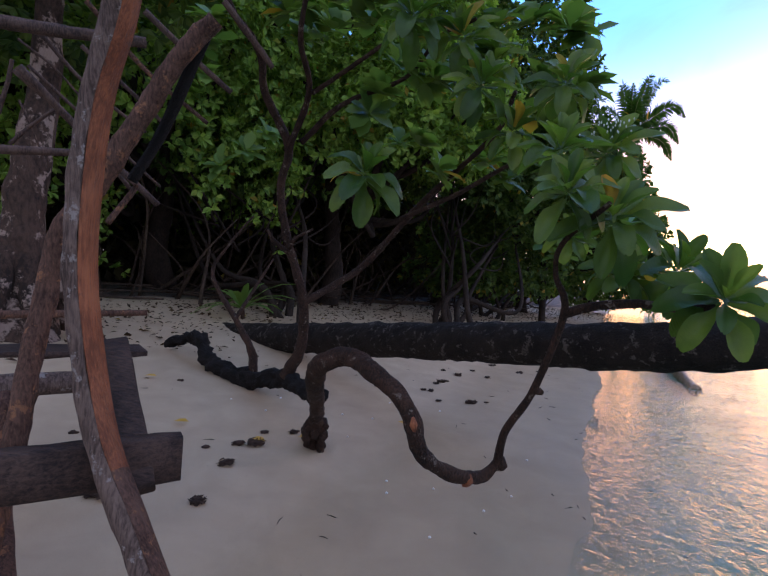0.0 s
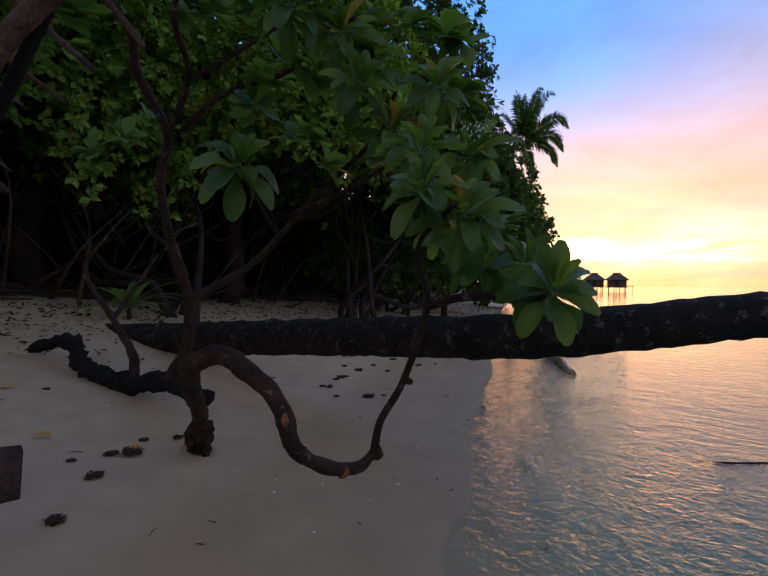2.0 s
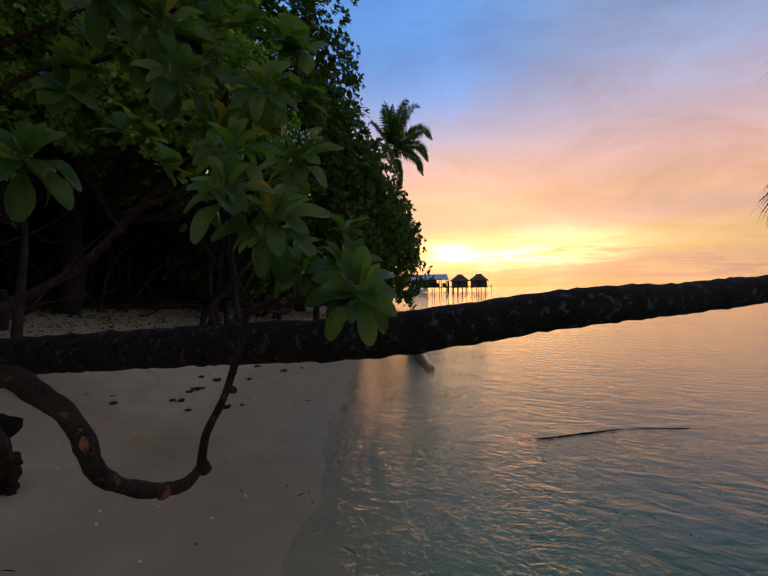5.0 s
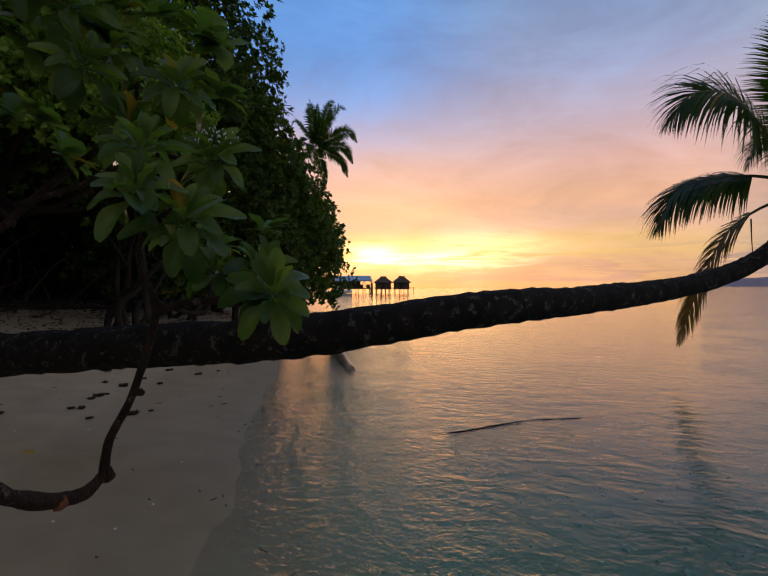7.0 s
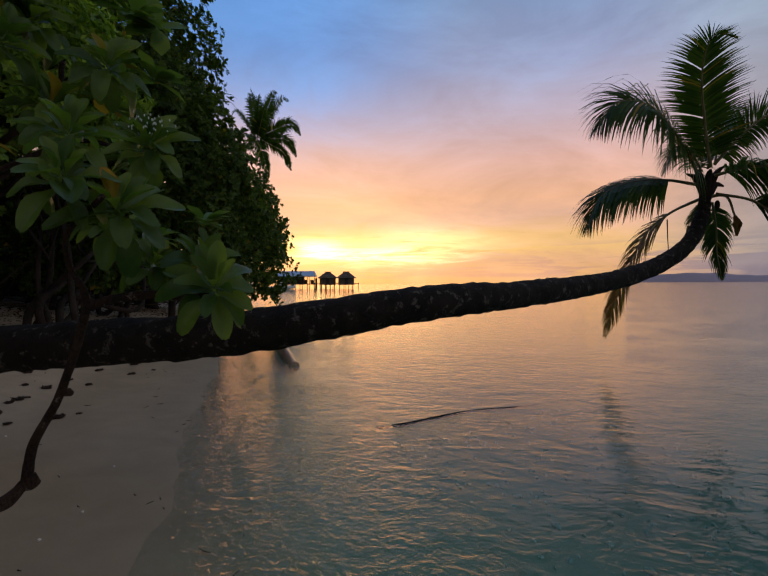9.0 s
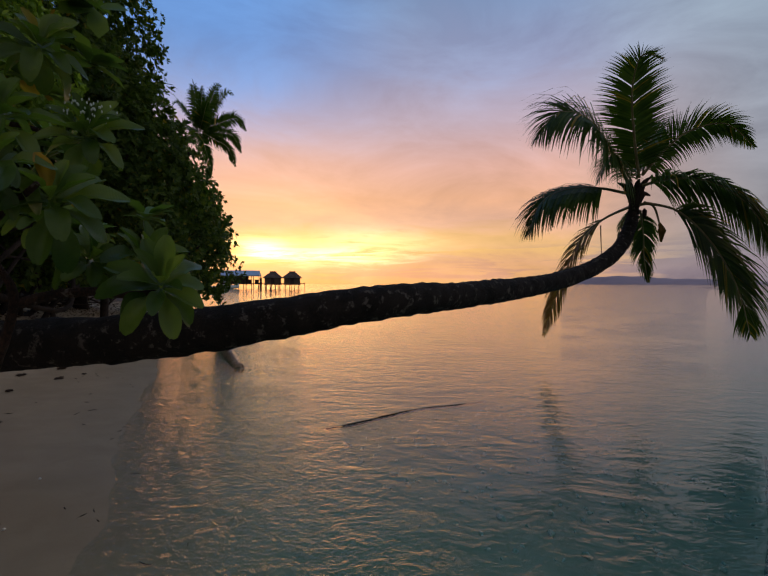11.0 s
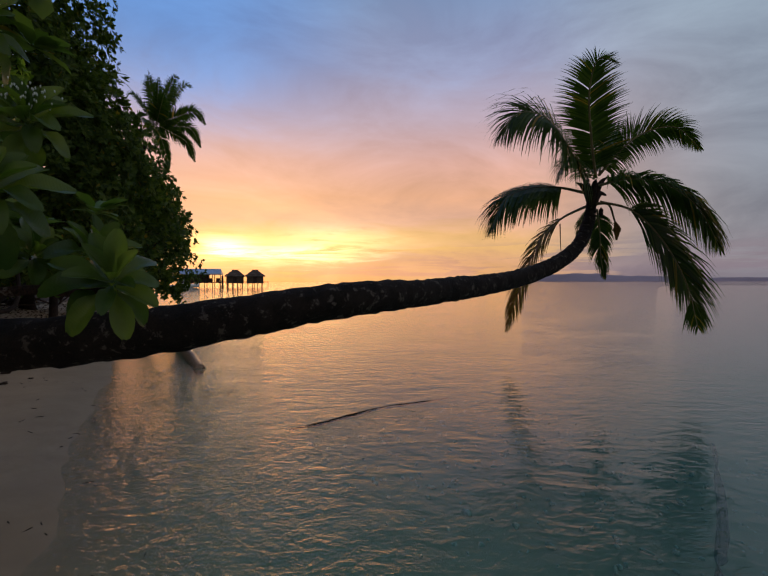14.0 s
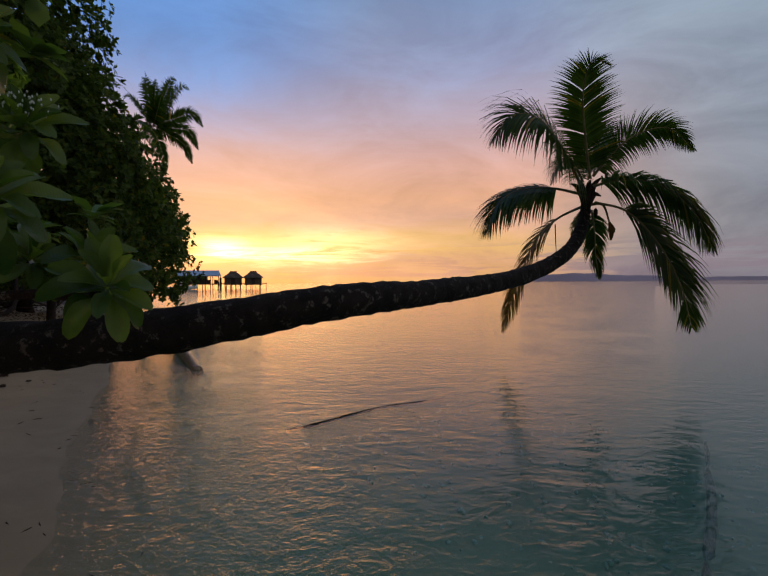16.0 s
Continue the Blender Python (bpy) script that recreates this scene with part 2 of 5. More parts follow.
def water_material():
    m, n = material("sea_water")
    p = world_place(n)
    ahead = n.put("ShaderNodeVectorMath", (0, p), (1, (0.78, 0.62, 0.0)), operation="DOT_PRODUCT").outputs["Value"]
    along = n.put("ShaderNodeVectorMath", (0, p), (1, (0.33, -0.42, 0.0)), operation="DOT_PRODUCT").outputs["Value"]
    turned = n.put("ShaderNodeCombineXYZ", (0, ahead), (1, along)).outputs[0]
    swell = n.noise(turned, 1.3, 3, 0.5, 0.5)
    chop = n.noise(turned, 3.0, 3, 0.5, 1.3)
    fine = n.noise(turned, 12.0, 3, 0.5, 0.8)
    cross = n.noise(p, 13.0, 3, 0.6, 1.4)
    h = n.math("ADD", n.math("ADD", n.math("MULTIPLY", swell, 0.30), n.math("MULTIPLY", chop, 0.85)), n.math("MULTIPLY", fine, 0.15))
    xyz = n.put("ShaderNodeSeparateXYZ", (0, p))
    off = n.math("SUBTRACT", n.math("MULTIPLY", xyz.outputs[0], 0.894), n.math("ADD", -0.27, n.math("MULTIPLY", xyz.outputs[1], 0.447)))
    # thin crests of wavelets, in patches
    calm = n.span(n.noise(p, 0.55, 3, 0.55), 0.36, 0.66, 0.35, 1.0)
    for scale, high in ((3.6, 0.185), (8.0, 0.105), (17.0, 0.04)):
        crest = n.math("SUBTRACT", 1.0, n.math("ABSOLUTE", n.math("SUBTRACT", n.math("MULTIPLY", n.noise(turned, scale, 3, 0.6, 0.7), 5.0), 2.5)), True)
        h = n.math("ADD", h, n.math("MULTIPLY", n.math("MULTIPLY", n.math("POWER", crest, 2.0), calm), high))
    # small steep wrinkles where the sea runs up the sand
    shoal = n.span(n.math("ADD", off, n.math("MULTIPLY", n.math("SUBTRACT", swell, 0.5), 2.5)), 3.2, 0.6)
    h = n.math("ADD", h, n.math("MULTIPLY", n.math("MULTIPLY", cross, shoal), 0.75))
    front = n.math("SUBTRACT", off, n.math("ADD", 0.45, n.math("MULTIPLY", n.noise(p, 0.9, 5, 0.62, 0.3), 1.1)))
    front = n.math("EXPONENT", n.math("MULTIPLY", n.math("POWER", n.math("DIVIDE", front, 0.045), 2.0), -1.0))
    h = n.math("ADD", h, n.math("MULTIPLY", front, 0.10))
    h = n.math("MULTIPLY", h, n.span(off, 0.8, 3.6, 1.0, 0.75))
    h = n.math("MULTIPLY", h, n.span(off, 8.0, 30.0, 1.0, 0.95))
    nrm = bump(n, h, 1.0, 0.022)
    body = n.put("ShaderNodeBsdfDiffuse", ("Color", (0.085, 0.205, 0.185, 1)))
    clear = n.put("ShaderNodeBsdfTransparent", ("Color", n.mix(n.span(off, 0.0, 1.5), (0.95, 0.98, 0.97, 1), (0.58, 0.90, 0.85, 1))))
    murk = n.span(off, 0.2, 5.0, 0.0, 0.55)
    under = n.put("ShaderNodeMixShader", (0, murk), (1, clear.outputs[0]), (2, body.outputs[0]))
    # warm tint put into the gloss colour, deepening the orange of reflections
    gloss = n.put("ShaderNodeBsdfGlossy", ("Color", (1.0, 0.92, 0.86, 1)), ("Roughness", 0.009), ("Normal", nrm))
    face = n.put("ShaderNodeLayerWeight", ("Blend", 0.5), ("Normal", nrm)).outputs["Facing"]
    fres = n.put("ShaderNodeMath", (0, n.math("POWER", face, 5.0)), (1, 0.975), operation="MULTIPLY_ADD")
    n.set(fres, 2, 0.022)
    s = n.put("ShaderNodeMixShader", (0, fres.outputs[0]), (1, under.outputs[0]), (2, gloss.outputs[0]))
    finish(n, s.outputs[0])
    return m


SAND = sand_material()
SEA = water_material()
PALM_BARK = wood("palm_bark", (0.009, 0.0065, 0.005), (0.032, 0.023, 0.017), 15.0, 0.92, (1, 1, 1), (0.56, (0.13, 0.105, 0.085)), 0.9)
SHRUB_BARK = wood("shrub_bark", (0.016, 0.009, 0.006), (0.085, 0.044, 0.027), 22.0, 0.8, (1, 1, 0.4), (0.585, (0.24, 0.19, 0.15)), 1.0)
CHARRED = wood("blackened_driftwood", (0.004, 0.0033, 0.003), (0.018, 0.013, 0.011), 16.0, 0.8, (1, 1, 1), None, 0.8)
CUT_WOOD = wood("fresh_split_wood", (0.15, 0.05, 0.022), (0.34, 0.125, 0.055), 20.0, 0.7, (1, 1, 0.08), (0.60, (0.12, 0.07, 0.05)), 0.6)
GREY_BARK = wood("weathered_bark", (0.07, 0.045, 0.036), (0.25, 0.175, 0.14), 16.0, 0.85, (1, 1, 0.15), (0.57, (0.40, 0.35, 0.32)), 1.0)
RED_BARK = wood("reddish_bark", (0.06, 0.03, 0.02), (0.20, 0.11, 0.075), 16.0, 0.85, (1, 1, 0.3), (0.56, (0.36, 0.17, 0.08)), 1.0)
DARK_PLANK = wood("dark_weathered_plank", (0.018, 0.011, 0.009), (0.085, 0.052, 0.038), 14.0, 0.75, (0.2, 1, 1), None, 0.5)
STICK_WOOD = wood("thin_pole_bark", (0.035, 0.022, 0.018), (0.13, 0.082, 0.062), 20.0, 0.8, (1, 1, 0.2))
TREE_BARK = wood("pale_lichened_bark", (0.022, 0.014, 0.010), (0.085, 0.052, 0.037), 4.0, 0.9, (1, 1, 0.5), (0.51, (0.34, 0.25, 0.20)), 1.0)
DRY_STEM = wood("dry_stem_bark", (0.022, 0.014, 0.010), (0.095, 0.062, 0.041), 6.0, 0.9, (1, 1, 0.4))
DARK_BARK = wood("dark_tree_bark", (0.013, 0.009, 0.007), (0.048, 0.032, 0.023), 6.0, 0.9, (1, 1, 0.4))
SHRUB_LEAF = foliage("shrub_leaf", (0.052, 0.102, 0.020), (0.092, 0.155, 0.030), (0.145, 0.210, 0.042), 0.03, 0.34, 1.0)
SHRUB_FAR = foliage("shrub_foliage", (0.08, 0.145, 0.032), (0.125, 0.21, 0.048), (0.18, 0.27, 0.07), 0.03, 0.45)
# darker and lighter copies, the second yellower: crown brightness is put into colour
TREE_LEAF = foliage("tree_leaf", (0.042, 0.078, 0.018), (0.088, 0.14, 0.03), (0.155, 0.21, 0.045), 0.012, 0.45)
LIT_LEAF = foliage("lit_yellow_green_leaf", (0.11, 0.19, 0.03), (0.24, 0.36, 0.06), (0.36, 0.47, 0.09), 0.012, 0.42)
PALM_LEAF = foliage("palm_leaflet", (0.030, 0.062, 0.012), (0.048, 0.092, 0.016), (0.075, 0.12, 0.022), 0.03, 0.4)
DRY_FROND = foliage("drying_palm_leaflet", (0.16, 0.08, 0.025), (0.22, 0.11, 0.03), (0.16, 0.13, 0.04), 0.2, 0.6)
RACHIS = plain("palm_rachis", (0.17, 0.13, 0.05), 0.6, 8.0)
THATCH = wood("grey_thatch", (0.05, 0.037, 0.028), (0.15, 0.11, 0.085), 3.0, 0.95, (1, 1, 0.2))
HUT_WALL = wood("hut_matting", (0.06, 0.042, 0.03), (0.15, 0.10, 0.07), 3.0, 0.9, (1, 1, 1))
TIN = plain("blue_grey_tin", (0.30, 0.36, 0.42), 0.45, 1.5, 0.15, 0.2, 0.4)
WHITE_PAINT = plain("white_boat_paint", (0.72, 0.74, 0.76), 0.4, 2.0, 0.06)
# pale lilac base colour stands in for haze over the distance
HILL = plain("haze_tinted_hill", (0.30, 0.235, 0.265), 1.0, 0.004, 0.15, 0.0)
WEED = plain("dried_seaweed", (0.05, 0.027, 0.016), 0.9, 30.0, 0.5, 0.6)
LITTER = foliage("fallen_leaf", (0.035, 0.02, 0.013), (0.065, 0.037, 0.024), (0.11, 0.065, 0.038), 0.01, 0.7)
# wet brown wood, its base lightened to tan for the sunset glow on it
WET_LOG = wood("wet_log", (0.16, 0.095, 0.055), (0.36, 0.24, 0.14), 8.0, 0.25, (1, 1, 1), gloss=0.6)
WATERLOGGED = wood("waterlogged_wood", (0.006, 0.005, 0.004), (0.022, 0.017, 0.014), 16.0, 0.95, (1, 1, 1), None, 0.8, 0.0)
# dry brown leaves, made darker so the colour holds the canopy's shade
THICKET = foliage("shade_toned_dry_leaf", (0.022, 0.018, 0.010), (0.045, 0.034, 0.018), (0.075, 0.062, 0.024), 0.01, 0.7)
YELLOW_LEAF = plain("yellow_leaf", (0.52, 0.30, 0.03), 0.6, 20.0, 0.2)
CORAL = plain("dead_coral", (0.46, 0.46, 0.40), 0.8, 30.0, 0.2)
SHELL = plain("shell", (0.74, 0.70, 0.66), 0.5, 30.0, 0.1)
FLOWER = plain("white_flower", (0.55, 0.60, 0.50), 0.7, 30.0, 0.15)


# ---- building blocks ----
def mesh_object(name, verts, faces, mat, parent=None, label="", smooth=True):
    me = bpy.data.meshes.new(name)
    me.from_pydata([tuple(v) for v in verts] if not isinstance(verts, np.ndarray) else verts.tolist(), [], faces)
    for m in (mat if isinstance(mat, (list, tuple)) else [mat]):
        me.materials.append(m)
    if smooth:
        me.polygons.foreach_set("use_smooth", [True] * len(me.polygons))
    ob = new(name, me)
    if parent is not None:
        ob.parent = parent
    if label:
        tagged(ob, label)
    return ob


def root(name, at, label, category, group="", kind=""):
    """A thing's Empty at its base; its parts are given in world places and moved under it."""
    e = new(name)
    e.empty_display_size = 0.1
    e.location = at
    return tagged(e, label, category, group, kind)


def part(name, data, mat, parent, label="", smooth=True):
    """One mesh under a thing whose base is parent.location (or under a part, with the same base)."""
    verts, faces = data
    v = np.asarray(verts, float)
    base = parent.location if parent.parent is None else parent.parent.location
    return mesh_object(name, v - np.array(base), faces, mat, parent, label, smooth)


def weld(*datas):
    verts, faces, k = [], [], 0
    for v, f in datas:
        verts.append(np.asarray(v, float))
        faces += [tuple(i + k for i in q) for q in f]
        k += len(v)
    return np.concatenate(verts), faces


def spline(points, steps):
    """Catmull-Rom through the points."""
    p = [np.array(q, float) for q in points]
    p = [2 * p[0] - p[1], *p, 2 * p[-1] - p[-2]]
    out = []
    for i in range(1, len(p) - 2):
        for k in range(steps):
            t = k / steps
            a, b, c, d = p[i - 1], p[i], p[i + 1], p[i + 2]
            out.append(0.5 * (2 * b + (c - a) * t + (2 * a - 5 * b + 4 * c - d) * t * t + (3 * b - a - 3 * c + d) * t ** 3))
    out.append(p[-2])
    return np.array(out)


def tube(points, radii, steps=6, sides=10, rough=0.0, freq=6.0, seed=0.0, ring=0.0, squash=1.0):
    """A limb along the points; radii are spread along it. rough: uneven surface; ring: growth rings."""
    line = spline(points, steps)
    n = len(line)
    rr = np.interp(np.linspace(0, 1, n), np.linspace(0, 1, len(radii)), radii)
    verts, faces = [], []
    tan = np.gradient(line, axis=0)
    tan /= np.linalg.norm(tan, axis=1)[:, None] + 1e-9
    side = np.cross(tan[0], (0.13, 0.21, 1.0))
    side /= np.linalg.norm(side)
    run = 0.0
    for i in range(n):
        side = side - tan[i] * (side @ tan[i])
        side /= np.linalg.norm(side)
        up = np.cross(side, tan[i])
        if i:
            run += np.linalg.norm(line[i] - line[i - 1])
        wave = 1 + ring * (0.5 + 0.5 * math.sin(run * 75 + 2 * math.sin(run * 9)))
        for k in range(sides):
            a = 2 * math.pi * k / sides
            dirv = side * math.cos(a) + up * math.sin(a) * squash
            r = rr[i] * wave
            if rough:
                q = (line[i] + dirv * rr[i]) * freq
                r *= 1 + rough * (noise.noise((q[0] + seed, q[1], q[2])) + 0.6 * noise.noise((q[0] * 2.7, q[1] * 2.7 + seed, q[2] * 2.7)))
            verts.append(line[i] + dirv * r)
    for i in range(n - 1):
        for k in range(sides):
            a, b = i * sides + k, i * sides + (k + 1) % sides
            faces.append((a, b, b + sides, a + sides))
    faces.append(tuple(range(sides - 1, -1, -1)))
    faces.append(tuple(range((n - 1) * sides, n * sides)))
    return verts, faces


def beam(a, b, wide, thick, up=(0, 0, 1), worn=0.006, seed=0, twist=0.0):
    """A sawn beam from a to b with worn, slightly uneven edges: an eight-sided section."""
    a, b = np.array(a, float), np.array(b, float)
    t = (b - a) / np.linalg.norm(b - a)
    s = np.cross(t, up)
    s /= np.linalg.norm(s)
    u = np.cross(s, t)
    c = min(wide, thick) * 0.13
    w, h = wide / 2, thick / 2
    section = [(w - c, -h), (w, -h + c), (w, h - c), (w - c, h), (-w + c, h), (-w, h - c), (-w, -h + c), (-w + c, -h)]
    rnd = random.Random(seed)
    verts, faces, n = [], [], 9
    for i in range(n):
        f = i / (n - 1)
        p = a + (b - a) * f
        for x, y in section:
            verts.append(p + s * (x + rnd.uniform(-worn, worn)) + u * (y + rnd.uniform(-worn, worn)))
    for i in range(n - 1):
        for k in range(8):
            q = i * 8 + k
            r = i * 8 + (k + 1) % 8
            faces.append((q, r, r + 8, q + 8))
    faces += [tuple(range(7, -1, -1)), tuple(range((n - 1) * 8, n * 8))]
    return verts, faces


def box(x0, y0, z0, x1, y1, z1, c=0.02):
    """A box with chamfered upright edges."""
    ring = [(x0 + c, y0), (x1 - c, y0), (x1, y0 + c), (x1, y1 - c), (x1 - c, y1), (x0 + c, y1), (x0, y1 - c), (x0, y0 + c)]
    verts = [(x, y, z0) for x, y in ring] + [(x, y, z1) for x, y in ring]
    faces = [(k, (k + 1) % 8, 8 + (k + 1) % 8, 8 + k) for k in range(8)] + [tuple(range(7, -1, -1)), tuple(range(8, 16))]
    return verts, faces


# leaf outlines: x along the leaf, y across, z up
LEAF_FINE = np.array([(0, 0, 0), (0.36, 0.24, 0.05), (0.36, 0, 0), (0.36, -0.24, 0.05), (0.74, 0.27, 0.0), (0.74, 0, -0.05), (0.74, -0.27, 0.0), (1, 0, -0.14)])
LEAF_FINE_F = [(0, 2, 1), (0, 3, 2), (1, 2, 5, 4), (2, 3, 6, 5), (4, 5, 7), (5, 6, 7)]
LEAF_FAR = np.array([(0, 0, 0), (0.55, 0.30, 0.06), (1, 0, -0.1), (0.55, -0.30, 0.06)])
LEAF_FAR_F = [(0, 2, 1), (0, 3, 2)]


def leaf_cloud(places, forward, normal, sizes, fine=False):
    """Many leaves in one mesh: bases, directions, upper sides and lengths."""
    shape, faces = (LEAF_FINE, LEAF_FINE_F) if fine else (LEAF_FAR, LEAF_FAR_F)
    f = forward / (np.linalg.norm(forward, axis=1)[:, None] + 1e-9)
    s = np.cross(normal, f)
    s /= np.linalg.norm(s, axis=1)[:, None] + 1e-9
    u = np.cross(f, s)
    v = places[:, None, :] + sizes[:, None, None] * (shape[None, :, 0:1] * f[:, None] + shape[None, :, 1:2] * s[:, None] + shape[None, :, 2:3] * u[:, None])
    k = len(shape)
    out = []
    for face in faces:
        idx = np.arange(len(places))[:, None] * k + np.array(face)[None]
        out += [tuple(r) for r in idx.tolist()]
    return v.reshape(-1, 3), out


def tufts(rng, centres, outward, per, length, spread=1.0, fine=False, droop=0.25):
    """Rosettes of leaves at twig ends."""
    c = np.repeat(centres, per, axis=0)
    o = np.repeat(outward, per, axis=0)
    n = len(c)
    rnd = rng.normal(size=(n, 3))
    rnd -= o * (rnd * o).sum(1)[:, None]
    rnd /= np.linalg.norm(rnd, axis=1)[:, None] + 1e-9
    lift = rng.uniform(0.0, 1.0, n)[:, None]
    fwd = rnd * spread + o * (0.15 + 0.9 * lift)
    fwd[:, 2] -= droop * (1 - lift[:, 0])
    nrm = o * 1.0 - rnd * 0.5 + np.array((0, 0, 0.6))
    return leaf_cloud(c + fwd * 0.01, fwd, nrm, length * rng.uniform(0.6, 1.15, n), fine)


# ---- ground and sea ----
def shore_of(x, y):
    """Metres inland from the waterline (negative at sea)."""
    bend = 0.35 * np.sin(y * 0.22 + 0.6) + 0.10 * np.sin(y * 0.9)
    return 0.894 * (-0.30 + 0.5 * y + bend * 0.35 - x)


def height(x, y):
    s = shore_of(x, y)
    return np.interp(s, [-900, -120, -30, -10, -3, 0, 1.5, 3.5, 6.0, 9.0, 10.6, 13.0, 30.0, 3000],
                     [-14, -7, -2.4, -1.0, -0.34, 0.0, 0.15, 0.48, 0.92, 1.32, 1.45, 2.3, 2.9, 6.0])


def sand_at(x, y):
    return float(height(np.array(float(x)), np.array(float(y))))


def graded(n, k, reach, centre):
    u = np.linspace(-1, 1, n)
    return centre + np.sinh(k * u) / math.sinh(k) * reach


def grid_faces(nx, ny):
    i, j = np.meshgrid(np.arange(nx - 1), np.arange(ny - 1), indexing="ij")
    a = i * ny + j
    return np.stack([a, a + ny, a + ny + 1, a + 1], -1).reshape(-1, 4).tolist()


def build_ground():
    gx, gy = graded(300, 9.2, 3500, 0.6), graded(300, 9.2, 3500, 4.0)
    X, Y = np.meshgrid(gx, gy, indexing="ij")
    Z = height(X, Y)
    near = np.hypot(X - 0.6, Y - 4.0) < 45
    for i, j in zip(*np.nonzero(near)):
        x, y = X[i, j], Y[i, j]
        s = shore_of(x, y)
        rough = 0.018 + 0.05 * min(max((s - 3.5) / 4, 0), 1) + 0.12 * min(max((s - 10) / 3, 0), 1)
        Z[i, j] += rough * (noise.noise((x * 0.8, y * 0.8, 0)) + 0.5 * noise.noise((x * 2.3, y * 2.3, 3)) + 0.2 * noise.noise((x * 6, y * 6, 7))) * min(1, abs(s) * 0.5 + 0.75)
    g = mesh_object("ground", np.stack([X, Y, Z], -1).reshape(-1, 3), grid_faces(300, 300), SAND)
    tagged(g, "pale coral sand beach, wet at the waterline, dark soil under trees", "beach", kind="structure")
    gx, gy = graded(440, 8.8, 3500, 2.3), graded(440, 8.8, 3500, 3.2)
    X, Y = np.meshgrid(gx, gy, indexing="ij")
    s = shore_of(X, Y)
    # a low swash ridge along the beach, steep on its landward side
    d = s + 0.56 + 0.10 * np.sin(Y * 1.1 + 0.7) + 0.03 * np.sin(Y * 4.3 + X) + 0.012 * np.sin(Y * 11.0 + 2.0 * X)
    swash = np.exp(-(d / np.where(d > 0, 0.045, 0.12)) ** 2) * (0.75 + 0.35 * np.sin(Y * 2.1 + 1.0))
    Z = 0.005 * swash * (np.hypot(X, Y) < 25)
    w = mesh_object("water", np.stack([X, Y, Z], -1).reshape(-1, 3), grid_faces(440, 440), SEA)
    tagged(w, "clear shallow teal sea with ripples reflecting the sunset", "sea", kind="structure")


build_ground()


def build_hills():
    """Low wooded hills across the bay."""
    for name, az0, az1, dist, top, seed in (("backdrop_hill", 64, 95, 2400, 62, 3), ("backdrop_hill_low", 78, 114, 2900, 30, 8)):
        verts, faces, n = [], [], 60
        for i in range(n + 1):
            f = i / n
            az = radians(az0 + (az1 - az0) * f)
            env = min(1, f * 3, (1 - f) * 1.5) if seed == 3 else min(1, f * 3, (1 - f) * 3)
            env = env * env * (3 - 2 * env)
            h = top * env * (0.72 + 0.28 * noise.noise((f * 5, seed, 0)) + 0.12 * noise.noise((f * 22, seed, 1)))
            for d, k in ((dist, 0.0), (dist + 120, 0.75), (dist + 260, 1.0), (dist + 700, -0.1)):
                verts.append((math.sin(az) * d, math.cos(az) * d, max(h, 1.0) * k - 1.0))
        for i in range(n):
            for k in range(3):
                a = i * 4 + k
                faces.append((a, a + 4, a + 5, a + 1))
        tagged(mesh_object(name, verts, faces, HILL), "low wooded hills across the bay, distance haze put into their colour", "hill", kind="structure")


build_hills()


